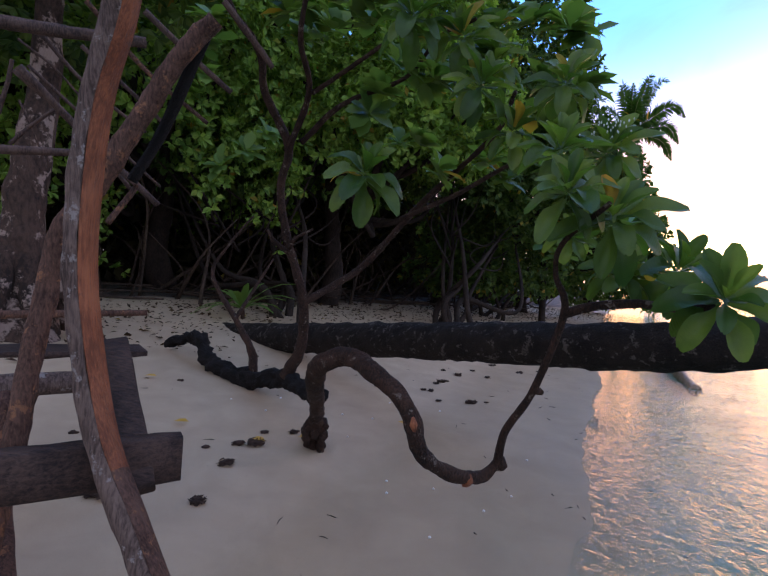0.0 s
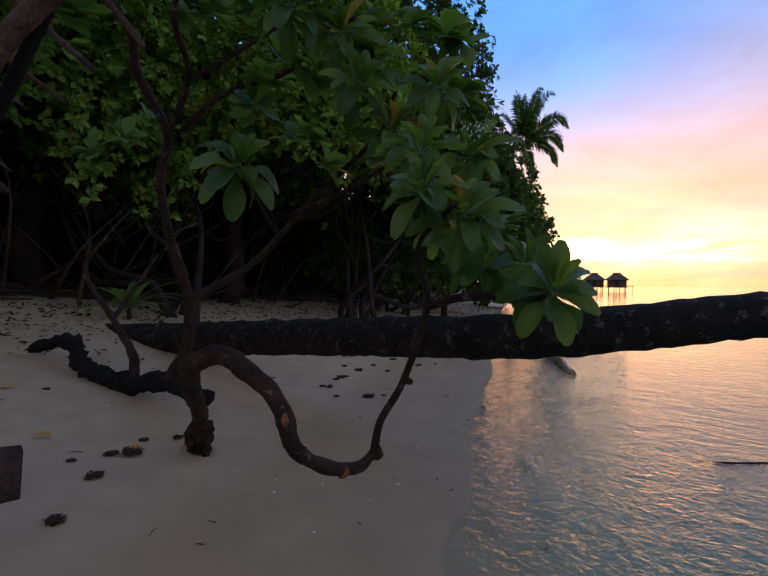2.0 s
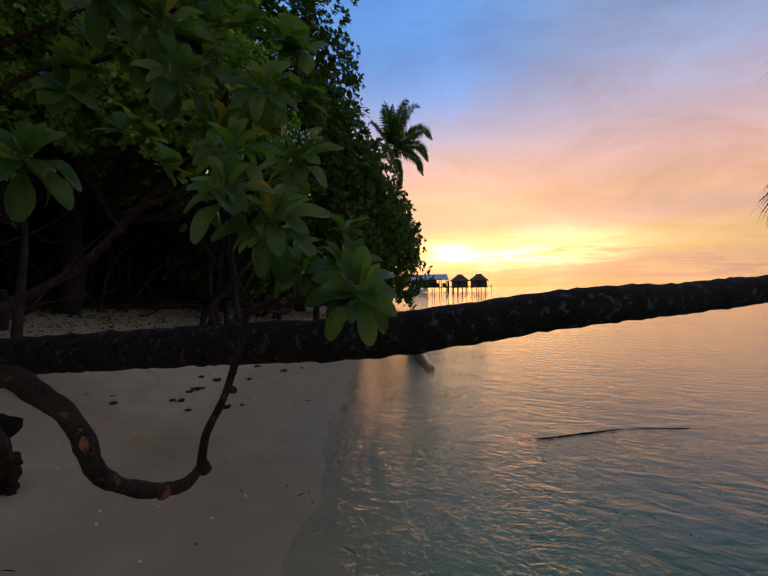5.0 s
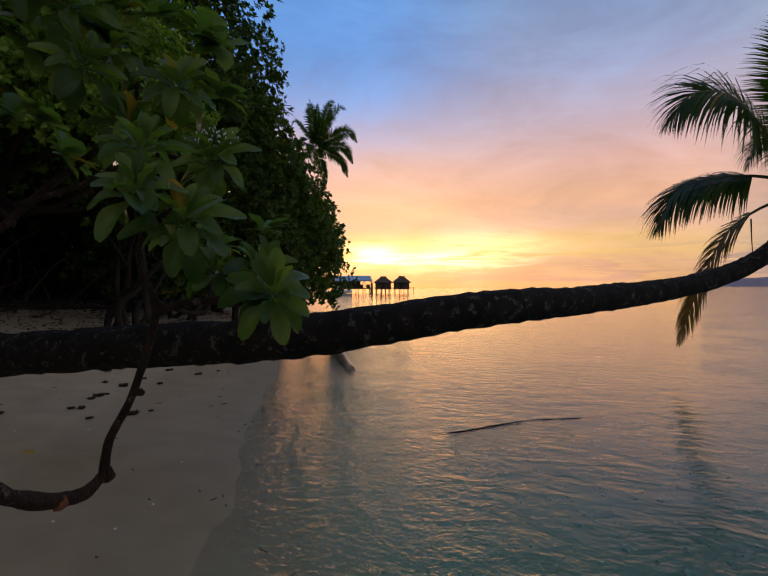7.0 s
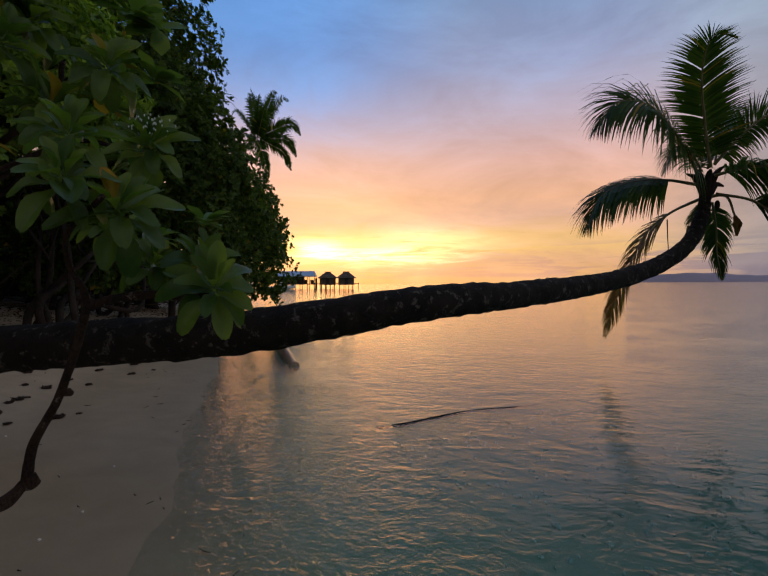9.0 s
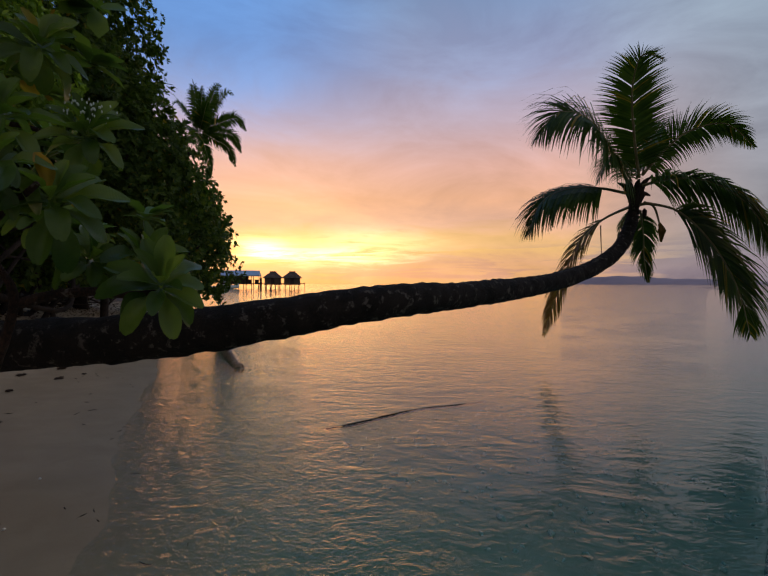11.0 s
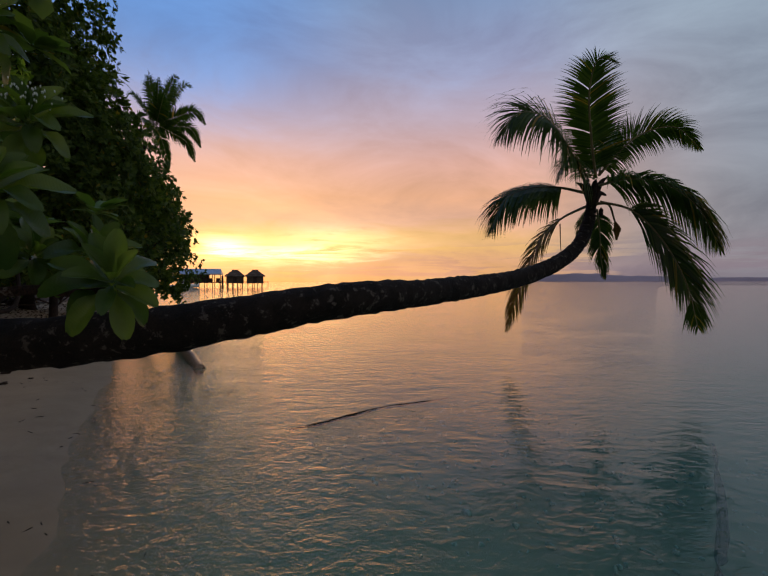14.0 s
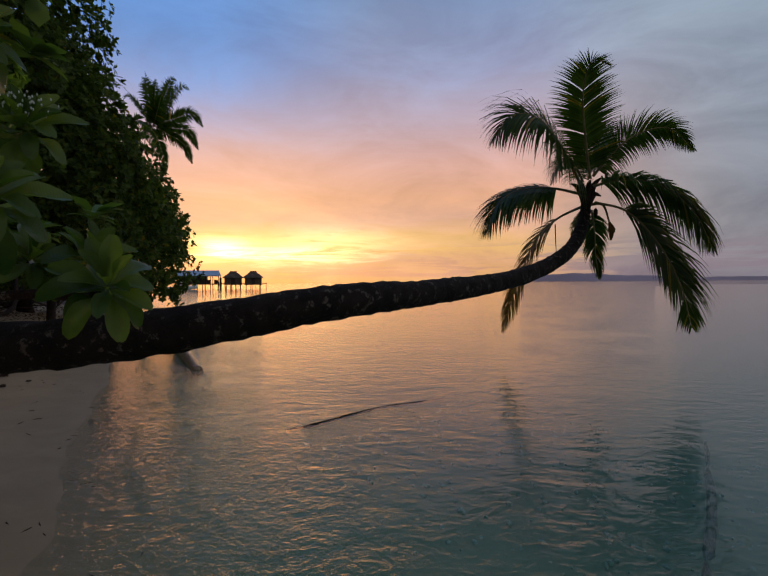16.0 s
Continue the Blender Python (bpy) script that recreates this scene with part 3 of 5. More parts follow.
# ---- the leaning coconut palm ----
def frond(points, length_k=1.0, pairs=60, droop=0.55, seed=0, gap=0.0, wide_k=1.0, tilt=0.0, start=0.14):
    """Leaflets in a feather on both sides of a drooping midrib. Returns leaflets and rachis."""
    rnd = random.Random(seed)
    line = spline(points, 14)
    seg = np.linalg.norm(np.diff(line, axis=0), axis=1)
    run = np.concatenate([[0], np.cumsum(seg)])
    total = run[-1]
    verts, faces = [], []
    for i in range(pairs):
        f = start + (1 - start) * (i + rnd.uniform(-0.3, 0.3)) / pairs
        f = min(max(f, start), 0.998)
        r = f * total
        p = np.array([np.interp(r, run, line[:, k]) for k in range(3)])
        q = np.array([np.interp(min(r + 0.05, total), run, line[:, k]) for k in range(3)])
        b = np.array([np.interp(max(r - 0.05, 0), run, line[:, k]) for k in range(3)])
        t = (q - b) / (np.linalg.norm(q - b) + 1e-9)
        s = np.cross(t, (0, 0, 1.0))
        if np.linalg.norm(s) < 0.25:
            s = np.cross(t, (0.55, -0.83, 0.0))
        s /= np.linalg.norm(s)
        u = np.cross(s, t)
        s, u = s * math.cos(tilt) + u * math.sin(tilt), u * math.cos(tilt) - s * math.sin(tilt)
        for sign in (-1, 1):
            if rnd.random() < gap:
                continue
            size = total * 0.36 * length_k * (0.15 + 0.85 * math.sin(math.pi * (0.22 + 0.74 * f))) * rnd.uniform(0.85, 1.1) * (1 - 0.55 * f ** 8)
            d = s * sign * (0.95 - 0.35 * f) + t * (0.35 + 0.5 * f) + u * (0.22 + rnd.uniform(-0.12, 0.12)) - np.array((0, 0, droop * 0.35))
            d /= np.linalg.norm(d)
            w = (size * 0.016 + 0.0045) * wide_k
            across = np.cross(d, u)
            across /= np.linalg.norm(across) + 1e-9
            k = len(verts)
            x = p.copy()
            dd = d.copy()
            for j, wide in enumerate((0.55, 1.0, 0.8, 0.42, 0.04)):
                verts += [x + across * w * wide + u * w * 0.35, x - across * w * wide + u * w * 0.35]
                dd = dd + np.array((0, 0, -1.0)) * droop * (0.3 + 0.34 * j) * rnd.uniform(0.75, 1.25) * 0.5
                dd /= np.linalg.norm(dd)
                x = x + dd * size / 4
            for j in range(4):
                faces.append((k + 2 * j, k + 2 * j + 1, k + 2 * j + 3, k + 2 * j + 2))
    ribs = tube(points, [0.026, 0.019, 0.013, 0.009, 0.004][-len(points):], 8, 6)
    return (verts, faces), ribs


FRONDS = [
    [(8.65, 1.54, 3.15), (8.36, 1.56, 3.83), (8.06, 1.52, 4.39), (7.83, 1.35, 4.75), (7.86, 1.08, 4.63)],
    [(8.58, 1.68, 3.07), (8.08, 1.89, 3.68), (7.71, 2.13, 4.03), (7.46, 2.45, 4.06), (7.39, 2.74, 3.70)],
    [(8.60, 1.72, 2.92), (8.30, 2.07, 3.00), (8.04, 2.51, 2.98), (7.83, 2.83, 2.77), (7.75, 3.03, 2.24)],
    [(8.75, 1.65, 2.73), (8.95, 2.17, 2.56), (8.99, 2.56, 2.22), (8.97, 2.88, 1.49), (8.83, 3.15, 0.47)],
    [(8.85, 1.56, 2.65), (9.24, 1.59, 2.31), (9.38, 1.60, 1.90), (9.40, 1.54, 1.47)],
    [(8.68, 1.47, 2.75), (8.49, 0.98, 2.54), (8.34, 0.56, 2.06), (8.27, 0.24, 1.40), (8.19, 0.09, 0.75)],
    [(8.69, 1.50, 3.03), (8.58, 1.05, 3.06), (8.54, 0.55, 2.92), (8.57, 0.11, 2.50), (8.62, -0.16, 1.86)],
    [(8.66, 1.50, 3.19), (8.75, 1.18, 3.58), (8.86, 0.88, 3.82), (8.96, 0.44, 3.86), (9.07, 0.10, 3.47)],
    [(8.76, 1.51, 3.22), (9.23, 1.53, 3.85), (9.74, 1.52, 4.28), (10.26, 1.56, 4.15)],
    [(8.70, 1.60, 2.75), (8.92, 1.80, 2.58), (9.04, 1.90, 2.42), (9.04, 1.95, 2.22)],
    [(8.65, 1.58, 3.14), (8.93, 1.46, 3.67), (9.23, 1.42, 3.98), (9.54, 1.31, 3.81)],
    [(8.64, 1.65, 3.11), (8.32, 1.73, 3.37), (8.04, 1.84, 3.40), (7.96, 1.98, 3.01)],
]
TRUNK = [(-2.81, 7.65, 0.55), (-0.84, 5.90, 0.77), (0.75, 4.21, 0.95), (1.80, 3.03, 1.07), (3.01, 2.25, 1.27), (4.36, 2.10, 1.33), (5.95, 2.02, 1.43), (7.26, 1.87, 1.64), (8.22, 1.73, 1.98), (8.72, 1.67, 2.43), (8.75, 1.62, 2.83)]


def build_leaning_palm():
    base = TRUNK[0]
    palm = root("coconut_palm", base, "coconut palm leaning flat over the water, dark spotted trunk", "palm tree")
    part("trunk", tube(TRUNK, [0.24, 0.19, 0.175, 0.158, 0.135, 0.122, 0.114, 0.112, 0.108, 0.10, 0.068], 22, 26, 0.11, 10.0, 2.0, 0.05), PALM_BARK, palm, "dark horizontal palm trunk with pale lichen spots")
    for k, pts in enumerate(FRONDS):
        dry = k in (3, 4, 9)
        leaf, rib = frond(pts, (0.82, 1.4, 1.3, 0.7, 0.85, 1.05, 1.1, 0.72, 0.8, 0.8, 1.0, 1.2)[k], 120 if k < 8 else 56, (0.25, 0.85, 0.8, 0.7, 0.7, 0.55, 0.9, 0.5, 0.4, 0.6, 0.5, 0.9)[k], k, 0.12 if k in (3, 4) else 0.02,
                          1.0, radians((0, 50, 30, 40, 30, 45, 25, 48, 20, 30, 20, 20)[k]), 0.20 if k in (2, 3, 5) else 0.07)
        f = part("frond", leaf, DRY_FROND if k == 3 else PALM_LEAF, palm, "half-dried brown palm frond" if dry else "", False)
        part("rachis", rib, RACHIS, f)
    top = np.array(TRUNK[-1])
    rnd = random.Random(5)
    for k in range(7):
        a = k * 0.9
        tip = top + np.array((0.25 * math.cos(a), 0.25 * math.sin(a), rnd.uniform(0.05, 0.35)))
        part("leaf_sheath", tube([top - (0, 0, 0.15), (top + tip) / 2 + (0, 0, 0.05), tip], [0.06, 0.05, 0.012], 5, 7, 0.1, 12), DARK_BARK, palm)
    end = top + np.array((0.05, -0.35, -0.42))
    stalk = part("flower_stalk", tube([top - (0, 0, 0.1), top + (0.02, -0.25, -0.12), end], [0.03, 0.02, 0.015], 5, 6), RACHIS, palm)
    part("dried_spathe", tube([end, end + (0, -0.03, -0.12), end + (0.02, -0.02, -0.30)], [0.02, 0.06, 0.015], 5, 7, 0.2, 14), DRY_FROND, stalk)
    for k in range(2):
        c = top + np.array((0.12 * math.cos(k * 2), -0.12 + 0.13 * math.sin(k * 2), -0.22 - 0.05 * k))
        part("young_coconut", tube([c + (0, 0, 0.07), c + (0, 0, 0.03), c - (0, 0, 0.03), c - (0, 0, 0.08)], [0.012, 0.036, 0.036, 0.01], 3, 8), DARK_BARK, palm)
    low = np.array(FRONDS[3][2])
    part("hanging_fibre", tube([low + (0.0, -0.35, 0.25), low + (0.0, -0.36, -0.1), low + (0.0, -0.38, -0.42)], [0.012, 0.008, 0.004], 5, 5), DARK_BARK, palm)
    return palm


build_leaning_palm()


# ---- the sprawling beach shrub ----
BRANCH = [(-0.56, 3.54, 0.16), (-0.50, 3.43, 0.42), (-0.42, 2.92, 0.71), (-0.36, 2.42, 0.95), (-0.29, 2.20, 1.08), (-0.16, 2.11, 1.125), (-0.05, 1.96, 1.09), (0.06, 1.88, 1.01), (0.125, 1.85, 0.90), (0.16, 1.89, 0.765), (0.26, 1.97, 0.66), (0.375, 2.04, 0.60), (0.46, 2.08, 0.59), (0.53, 2.10, 0.645)]
BRANCH_UP = [(0.53, 2.10, 0.645), (0.55, 2.04, 0.81), (0.62, 1.88, 1.03), (0.675, 1.71, 1.355), (0.62, 1.65, 1.50), (0.60, 1.54, 1.60), (0.66, 1.34, 1.70)]
BRANCH_SIDE = [(0.675, 1.71, 1.355), (0.76, 1.66, 1.385), (0.86, 1.56, 1.40), (0.93, 1.44, 1.39), (0.97, 1.34, 1.395)]
ROOT = [(-2.56, 5.40, 0.75), (-2.11, 5.22, 0.83), (-1.89, 4.96, 0.62), (-1.34, 4.59, 0.50), (-0.90, 4.21, 0.60), (-0.66, 3.82, 0.57), (-0.48, 3.47, 0.61)]
STEM = [(-0.89, 4.15, 0.62), (-0.74, 4.10, 0.90), (-0.71, 4.02, 1.33), (-0.84, 3.91, 1.88), (-0.86, 3.78, 2.27), (-0.76, 3.60, 2.54), (-0.88, 3.34, 2.84), (-0.86, 3.12, 3.02), (-0.97, 2.87, 3.17), (-1.02, 2.62, 3.30)]
STEM_B = [(-0.77, 3.61, 2.51), (-0.55, 3.28, 2.84), (-0.55, 2.92, 3.02), (-0.44, 2.65, 3.27)]
STEM_C = [(-0.66, 3.61, 2.58), (-0.32, 3.34, 2.77), (0.12, 3.06, 2.84), (0.31, 2.72, 2.93), (0.50, 2.56, 2.95)]
STEM_D = [(-0.72, 4.02, 1.29), (-0.20, 4.19, 1.63), (0.30, 3.89, 2.15), (0.73, 3.12, 2.48), (0.74, 2.62, 2.57)]
STEM_E = [(-0.53, 3.29, 2.83), (-0.11, 3.00, 2.97), (0.16, 2.69, 3.02), (0.28, 2.48, 3.12)]
STEM_F = [(0.14, 3.92, 2.03), (0.52, 3.37, 2.13), (0.78, 2.68, 2.19), (0.94, 2.26, 2.09)]
STEM_L = [(-1.31, 4.62, 0.57), (-1.34, 4.64, 0.79), (-1.52, 4.69, 1.10), (-1.78, 4.75, 1.55), (-1.62, 4.78, 1.87), (-1.38, 4.82, 2.18)]
STEM_M = [(-1.52, 4.69, 1.10), (-1.38, 4.88, 1.41), (-1.22, 5.04, 1.74)]
STEM_N = [(-0.80, 3.96, 1.71), (-0.92, 3.83, 1.82), (-0.98, 3.82, 1.91)]
STEM_O = [(-0.82, 3.95, 1.71), (-0.77, 3.86, 1.83), (-0.60, 3.83, 1.92)]
ROSETTES = [(0.98, 1.31, 1.425, 0.90), (1.06, 1.64, 1.525, 0.88), (0.715, 1.43, 1.68, 0.92), (0.57, 1.42, 1.76, 0.78), (-0.09, 2.12, 1.98, 1.04), (0.48, 2.28, 2.47, 1.00), (0.84, 2.14, 2.42, 1.00), (0.61, 2.63, 2.74, 1.10), (0.66, 2.35, 2.27, 0.95), (0.62, 1.62, 1.95, 0.78), (0.97, 2.00, 2.06, 0.99), (0.90, 1.71, 1.515, 0.72), (0.80, 1.95, 1.68, 0.60), (0.41, 2.48, 2.83, 1.10), (0.14, 2.37, 2.86, 1.10)]
ROSETTES_HIGH = [(0.16, 2.73, 3.04), (0.48, 2.71, 2.98), (0.35, 3.05, 2.88), (0.02, 3.15, 3.02), (-0.26, 3.23, 3.33), (0.78, 2.88, 3.08), (1.06, 2.95, 3.03), (1.22, 2.92, 2.68), (0.66, 3.78, 2.49), (0.29, 3.86, 2.80), (-0.55, 3.33, 3.31), (-0.80, 3.18, 3.50), (-0.11, 2.73, 3.26), (-1.01, 2.97, 3.49), (0.61, 2.78, 3.29), (-1.45, 4.68, 3.05), (-1.73, 4.35, 3.59), (1.39, 3.46, 1.72), (1.46, 3.07, 1.56), (1.10, 3.51, 2.16)]


def leaf_mesh(name, curl, fold, ripple):
    """A spoon-shaped fleshy leaf, 1 long, with midrib, fold and curl."""
    verts, faces, nu, nv = [], [], 9, 5
    for i in range(nu):
        f = i / (nu - 1)
        w = 0.19 * (math.sin(math.pi * min(0.03 + f ** 1.55 * 0.9, 1)) ** 0.8) + 0.014
        x = math.sin(curl * f) / curl
        z = (math.cos(curl * f) - 1) / curl
        for j in range(nv):
            g = j / (nv - 1) * 2 - 1
            verts.append((x, g * w, z + fold * abs(g) * w + ripple * math.sin(f * 9 + g * 3) * abs(g) * 0.05 - (0.012 if j == 2 else 0)))
    for i in range(nu - 1):
        for j in range(nv - 1):
            a = i * nv + j
            faces.append((a, a + nv, a + nv + 1, a + 1))
    me = bpy.data.meshes.new(name)
    me.from_pydata(verts, [], faces)
    me.materials.append(SHRUB_LEAF)
    me.polygons.foreach_set("use_smooth", [True] * len(me.polygons))
    return me


def build_shrub():
    base = BRANCH[0]
    base = (base[0], base[1], sand_at(base[0], base[1]))
    shrub = root("beach_shrub", base, "sprawling beach shrub with thick leaf rosettes and a looping bare branch", "shrub")
    part("low_branch", tube(BRANCH, [0.048, 0.054, 0.050, 0.050, 0.047, 0.045, 0.041, 0.038, 0.036, 0.034, 0.032, 0.031, 0.027, 0.022], 9, 18, 0.24, 12, 1), SHRUB_BARK, shrub, "looping grey-brown branch dipping to the sand")
    part("rising_branch", tube(BRANCH_UP, [0.022, 0.018, 0.016, 0.014, 0.0095, 0.0085, 0.008], 9, 10, 0.12, 18, 2), SHRUB_BARK, shrub)
    part("side_branch", tube(BRANCH_SIDE, [0.019, 0.017, 0.016, 0.014, 0.014], 7, 8, 0.1, 18, 3), SHRUB_BARK, shrub)
    tip = np.array(BRANCH[-3])
    part("broken_stub", tube([tip, tip + (0.008, -0.015, -0.018), tip + (0.012, -0.022, -0.024)], [0.029, 0.026, 0.017], 4, 8, 0.4, 40), CUT_WOOD, shrub, "freshly broken orange stub")
    burl = np.array(BRANCH[-1])
    part("burl", tube([burl + (0.0, 0.005, -0.03), burl + (0.018, -0.008, -0.005), burl + (0.014, -0.012, 0.03)], [0.012, 0.030, 0.014], 5, 9, 0.3, 30), SHRUB_BARK, shrub)
    scar = np.array(BRANCH[8])
    part("branch_scar", tube([scar + (-0.005, -0.028, 0.03), scar + (0.0, -0.034, 0.0), scar + (0.004, -0.028, -0.03)], [0.006, 0.017, 0.006], 4, 8, 0.2, 30), CUT_WOOD, shrub, "reddish scar where a side shoot broke off")
    knot = np.array(BRANCH_UP[2])
    part("knot", tube([knot, knot + (0.022, -0.006, -0.004), knot + (0.034, -0.008, 0.004)], [0.022, 0.016, 0.010], 4, 8, 0.3, 30), SHRUB_BARK, shrub)
    foot = np.array(BRANCH[1])
    for k in range(6):
        a = k * 1.15 + 0.4
        end = foot + np.array((math.cos(a) * 0.055 - 0.02, math.sin(a) * 0.05, -0.25 + 0.035 * k))
        part("root_stub", tube([foot + (0, 0, 0.03), (foot + end) / 2 + (math.cos(a) * 0.03, 0, 0.02), end], [0.045, 0.046, 0.022], 7, 10, 0.6, 20, k), SHRUB_BARK, shrub)
    part("creeping_trunk", tube(ROOT, [0.048, 0.072, 0.070, 0.084, 0.074, 0.056, 0.056], 14, 20, 0.7, 13, 4), CHARRED, shrub, "black wet trunk lying along the sand")
    for pts, radii, seed in ((STEM, [0.060, 0.050, 0.043, 0.036, 0.034, 0.034, 0.030, 0.026, 0.024, 0.020], 5), (STEM_B, [0.026, 0.022, 0.018, 0.014], 6),
                             (STEM_C, [0.024, 0.019, 0.014, 0.012, 0.010], 7), (STEM_D, [0.036, 0.031, 0.024, 0.017, 0.012], 8), (STEM_E, [0.017, 0.014, 0.012, 0.010], 9),
                             (STEM_F, [0.022, 0.017, 0.012, 0.010], 10), (STEM_L, [0.048, 0.041, 0.031, 0.019, 0.014, 0.010], 11), (STEM_M, [0.024, 0.017, 0.011], 12),
                             (STEM_N, [0.024, 0.019, 0.012], 13), (STEM_O, [0.024, 0.017, 0.011], 14)):
        part("stem", tube(pts, radii, 9, 11, 0.26, 15, seed), SHRUB_BARK, shrub)
    shapes = [leaf_mesh("leaf", c, f, r) for c, f, r in ((0.6, 0.55, 0.7), (1.0, 0.4, 1.2), (1.35, 0.45, 1.0), (0.35, 0.8, 0.5))]
    rnd = random.Random(21)
    for k, (*c, big) in enumerate(ROSETTES):
        axis = Vector((rnd.uniform(-0.35, 0.35), rnd.uniform(-0.95, -0.45), 0.55 if k == 0 else 0.8)).normalized()
        side = axis.orthogonal().normalized()
        count = 21
        for i in range(count):
            f = i / (count - 1)
            turn = side.copy()
            turn.rotate(Matrix.Rotation(i * 2.39996 + rnd.uniform(-0.2, 0.2), 3, axis))
            tilt = radians(72 - 104 * f + rnd.uniform(-17, 17))
            fwd = (turn * math.cos(tilt) + axis * math.sin(tilt)).normalized()
            nrm = (axis * math.cos(tilt) - turn * math.sin(tilt)).normalized()
            s = nrm.cross(fwd)
            size = big * (0.12 + 0.085 * min(1, f * 1.8)) * rnd.uniform(0.78, 1.15)
            m = Matrix((fwd, s, nrm)).transposed().to_4x4()
            start = Vector(c) - Vector(base) - axis * (0.07 * f - 0.02) * big + turn * 0.012
            ob = new("leaf", shapes[(i + k) % 4 if f > 0.25 else 3])
            ob.parent = shrub
            ob.matrix_basis = Matrix.Translation(start) @ m @ Matrix.Diagonal((size, size * rnd.uniform(0.85, 1.15), size, 1))
    rng = np.random.default_rng(4)
    cen = []
    for c in ROSETTES_HIGH:
        for _ in range(3):
            cen.append(np.array(c) + rng.normal(size=3) * 0.16)
    cen = np.array(cen)
    out = rng.normal(size=(len(cen), 3)) * 0.35 + np.array((0.1, -0.35, 0.8))
    out /= np.linalg.norm(out, axis=1)[:, None]
    part("upper_foliage", tufts(rng, cen, out, 17, 0.2, 1.0, True, 0.3), SHRUB_FAR, shrub, "dense thick green leaf rosettes", True)["kind"] = "stuff"
    c = np.array(ROSETTES[10][:3]) + np.array((-0.03, -0.05, 0.06))
    bits = []
    for k in range(60):
        a = rng.normal(size=3) * np.array((0.05, 0.05, 0.03))
        q = c + a
        bits.append(tube([q - (0, 0, 0.006), q, q + (0, 0, 0.005)], [0.0015, 0.0035, 0.0015], 1, 5))
    part("flower_cluster", weld(*bits), FLOWER, shrub, "small whitish flower cluster")["kind"] = "stuff"


build_shrub()


# ---- trees behind the beach ----
def crown_data(rng, centre, radii, count, per, length, lumps=0.28, fine=False, inner=0.25, droop=0.25):
    """Leaf tufts on a lumpy shell, some further in, with gaps."""
    d = rng.normal(size=(int(count * 1.6), 3))
    d /= np.linalg.norm(d, axis=1)[:, None]
    keep, rad = [], []
    off = rng.uniform(0, 50)
    for v in d:
        lump = noise.noise((v[0] * 2.3 + off, v[1] * 2.3, v[2] * 2.3)) + 0.7 * noise.noise((v[0] * 5.5, v[1] * 5.5 + off, v[2] * 5.5))
        keep.append(lump > -0.62 and v[2] > -0.75)
        rad.append(1 + lumps * lump)
    d, rad = d[np.array(keep)][:count], np.array(rad)[np.array(keep)][:count]
    depth = np.where(rng.random(len(d)) < inner, rng.uniform(0.55, 0.9, len(d)), rng.uniform(0.9, 1.04, len(d)))
    p = np.array(centre) + d * np.array(radii) * (rad * depth)[:, None]
    out = d + rng.normal(size=d.shape) * 0.4 + np.array((0, 0, 0.35))
    out /= np.linalg.norm(out, axis=1)[:, None]
    return tufts(rng, p, out, per, length, 1.0, fine, droop)


def build_tree(name, label, base, crowns, trunk_r, bark, leaf, length, seed, limbs=9, fine=False, stems=1):
    """A tapered trunk, forked limbs that reach into the crowns, and the leaves. crowns: centre, radii, tufts, leaves in each."""
    rng = np.random.default_rng(seed)
    tree = root(name, base, label, "tree")
    b = np.array(base, float)
    for k in range(stems):
        c = np.array(crowns[k % len(crowns)][0], float)
        foot = b + (rng.normal(size=3) * np.array((0.5, 0.5, 0)) if k else 0)
        foot[2] = sand_at(foot[0], foot[1]) - 0.15
        mid = foot + (c - foot) * 0.45 + rng.normal(size=3) * 0.35
        part("trunk", tube([foot, foot + (c - foot) * 0.2 + rng.normal(size=3) * 0.15, mid, c], [trunk_r * 1.25, trunk_r, trunk_r * 0.7, trunk_r * 0.3], 8, 12, 0.18, 2.5, seed + k), bark, tree)
    for c, r, count, per in crowns:
        for _ in range(limbs):
            v = rng.normal(size=3)
            v /= np.linalg.norm(v)
            v[2] = abs(v[2]) * 0.6 - 0.25
            start = b + (np.array(c) - b) * rng.uniform(0.25, 0.6)
            end = np.array(c) + v * np.array(r) * 0.92
            bend = (start + end) / 2 + rng.normal(size=3) * 0.5
            part("limb", tube([start, bend, end], [trunk_r * 0.4, trunk_r * 0.24, trunk_r * 0.07], 7, 7, 0.15, 3, seed), bark, tree)
        part("crown", crown_data(rng, c, r, count, per, length, 0.3, fine), leaf, tree, "", False)
    return tree


def at_shore(s, y):
    """A place s metres inland of the waterline at y along the beach."""
    x = 0.05 + 0.5 * y - s / 0.894
    return (x, y, sand_at(x, y) - 0.1)


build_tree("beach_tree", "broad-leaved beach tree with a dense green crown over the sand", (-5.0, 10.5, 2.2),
           [((-5.2, 9.5, 6.4), (3.6, 3.0, 4.2), 4600, 10), ((-7.8, 8.0, 5.2), (3.0, 3.0, 4.0), 2600, 10)], 0.26, DARK_BARK, LIT_LEAF, 0.155, 11)
build_tree("beach_tree", "tall leafy beach tree, light put into its yellow-green leaves", (-1.5, 12.0, 2.0),
           [((-1.2, 10.6, 6.9), (3.6, 2.6, 4.2), 5200, 10), ((0.6, 9.8, 5.0), (2.2, 1.8, 1.5), 2200, 10)], 0.24, DARK_BARK, LIT_LEAF, 0.15, 12)
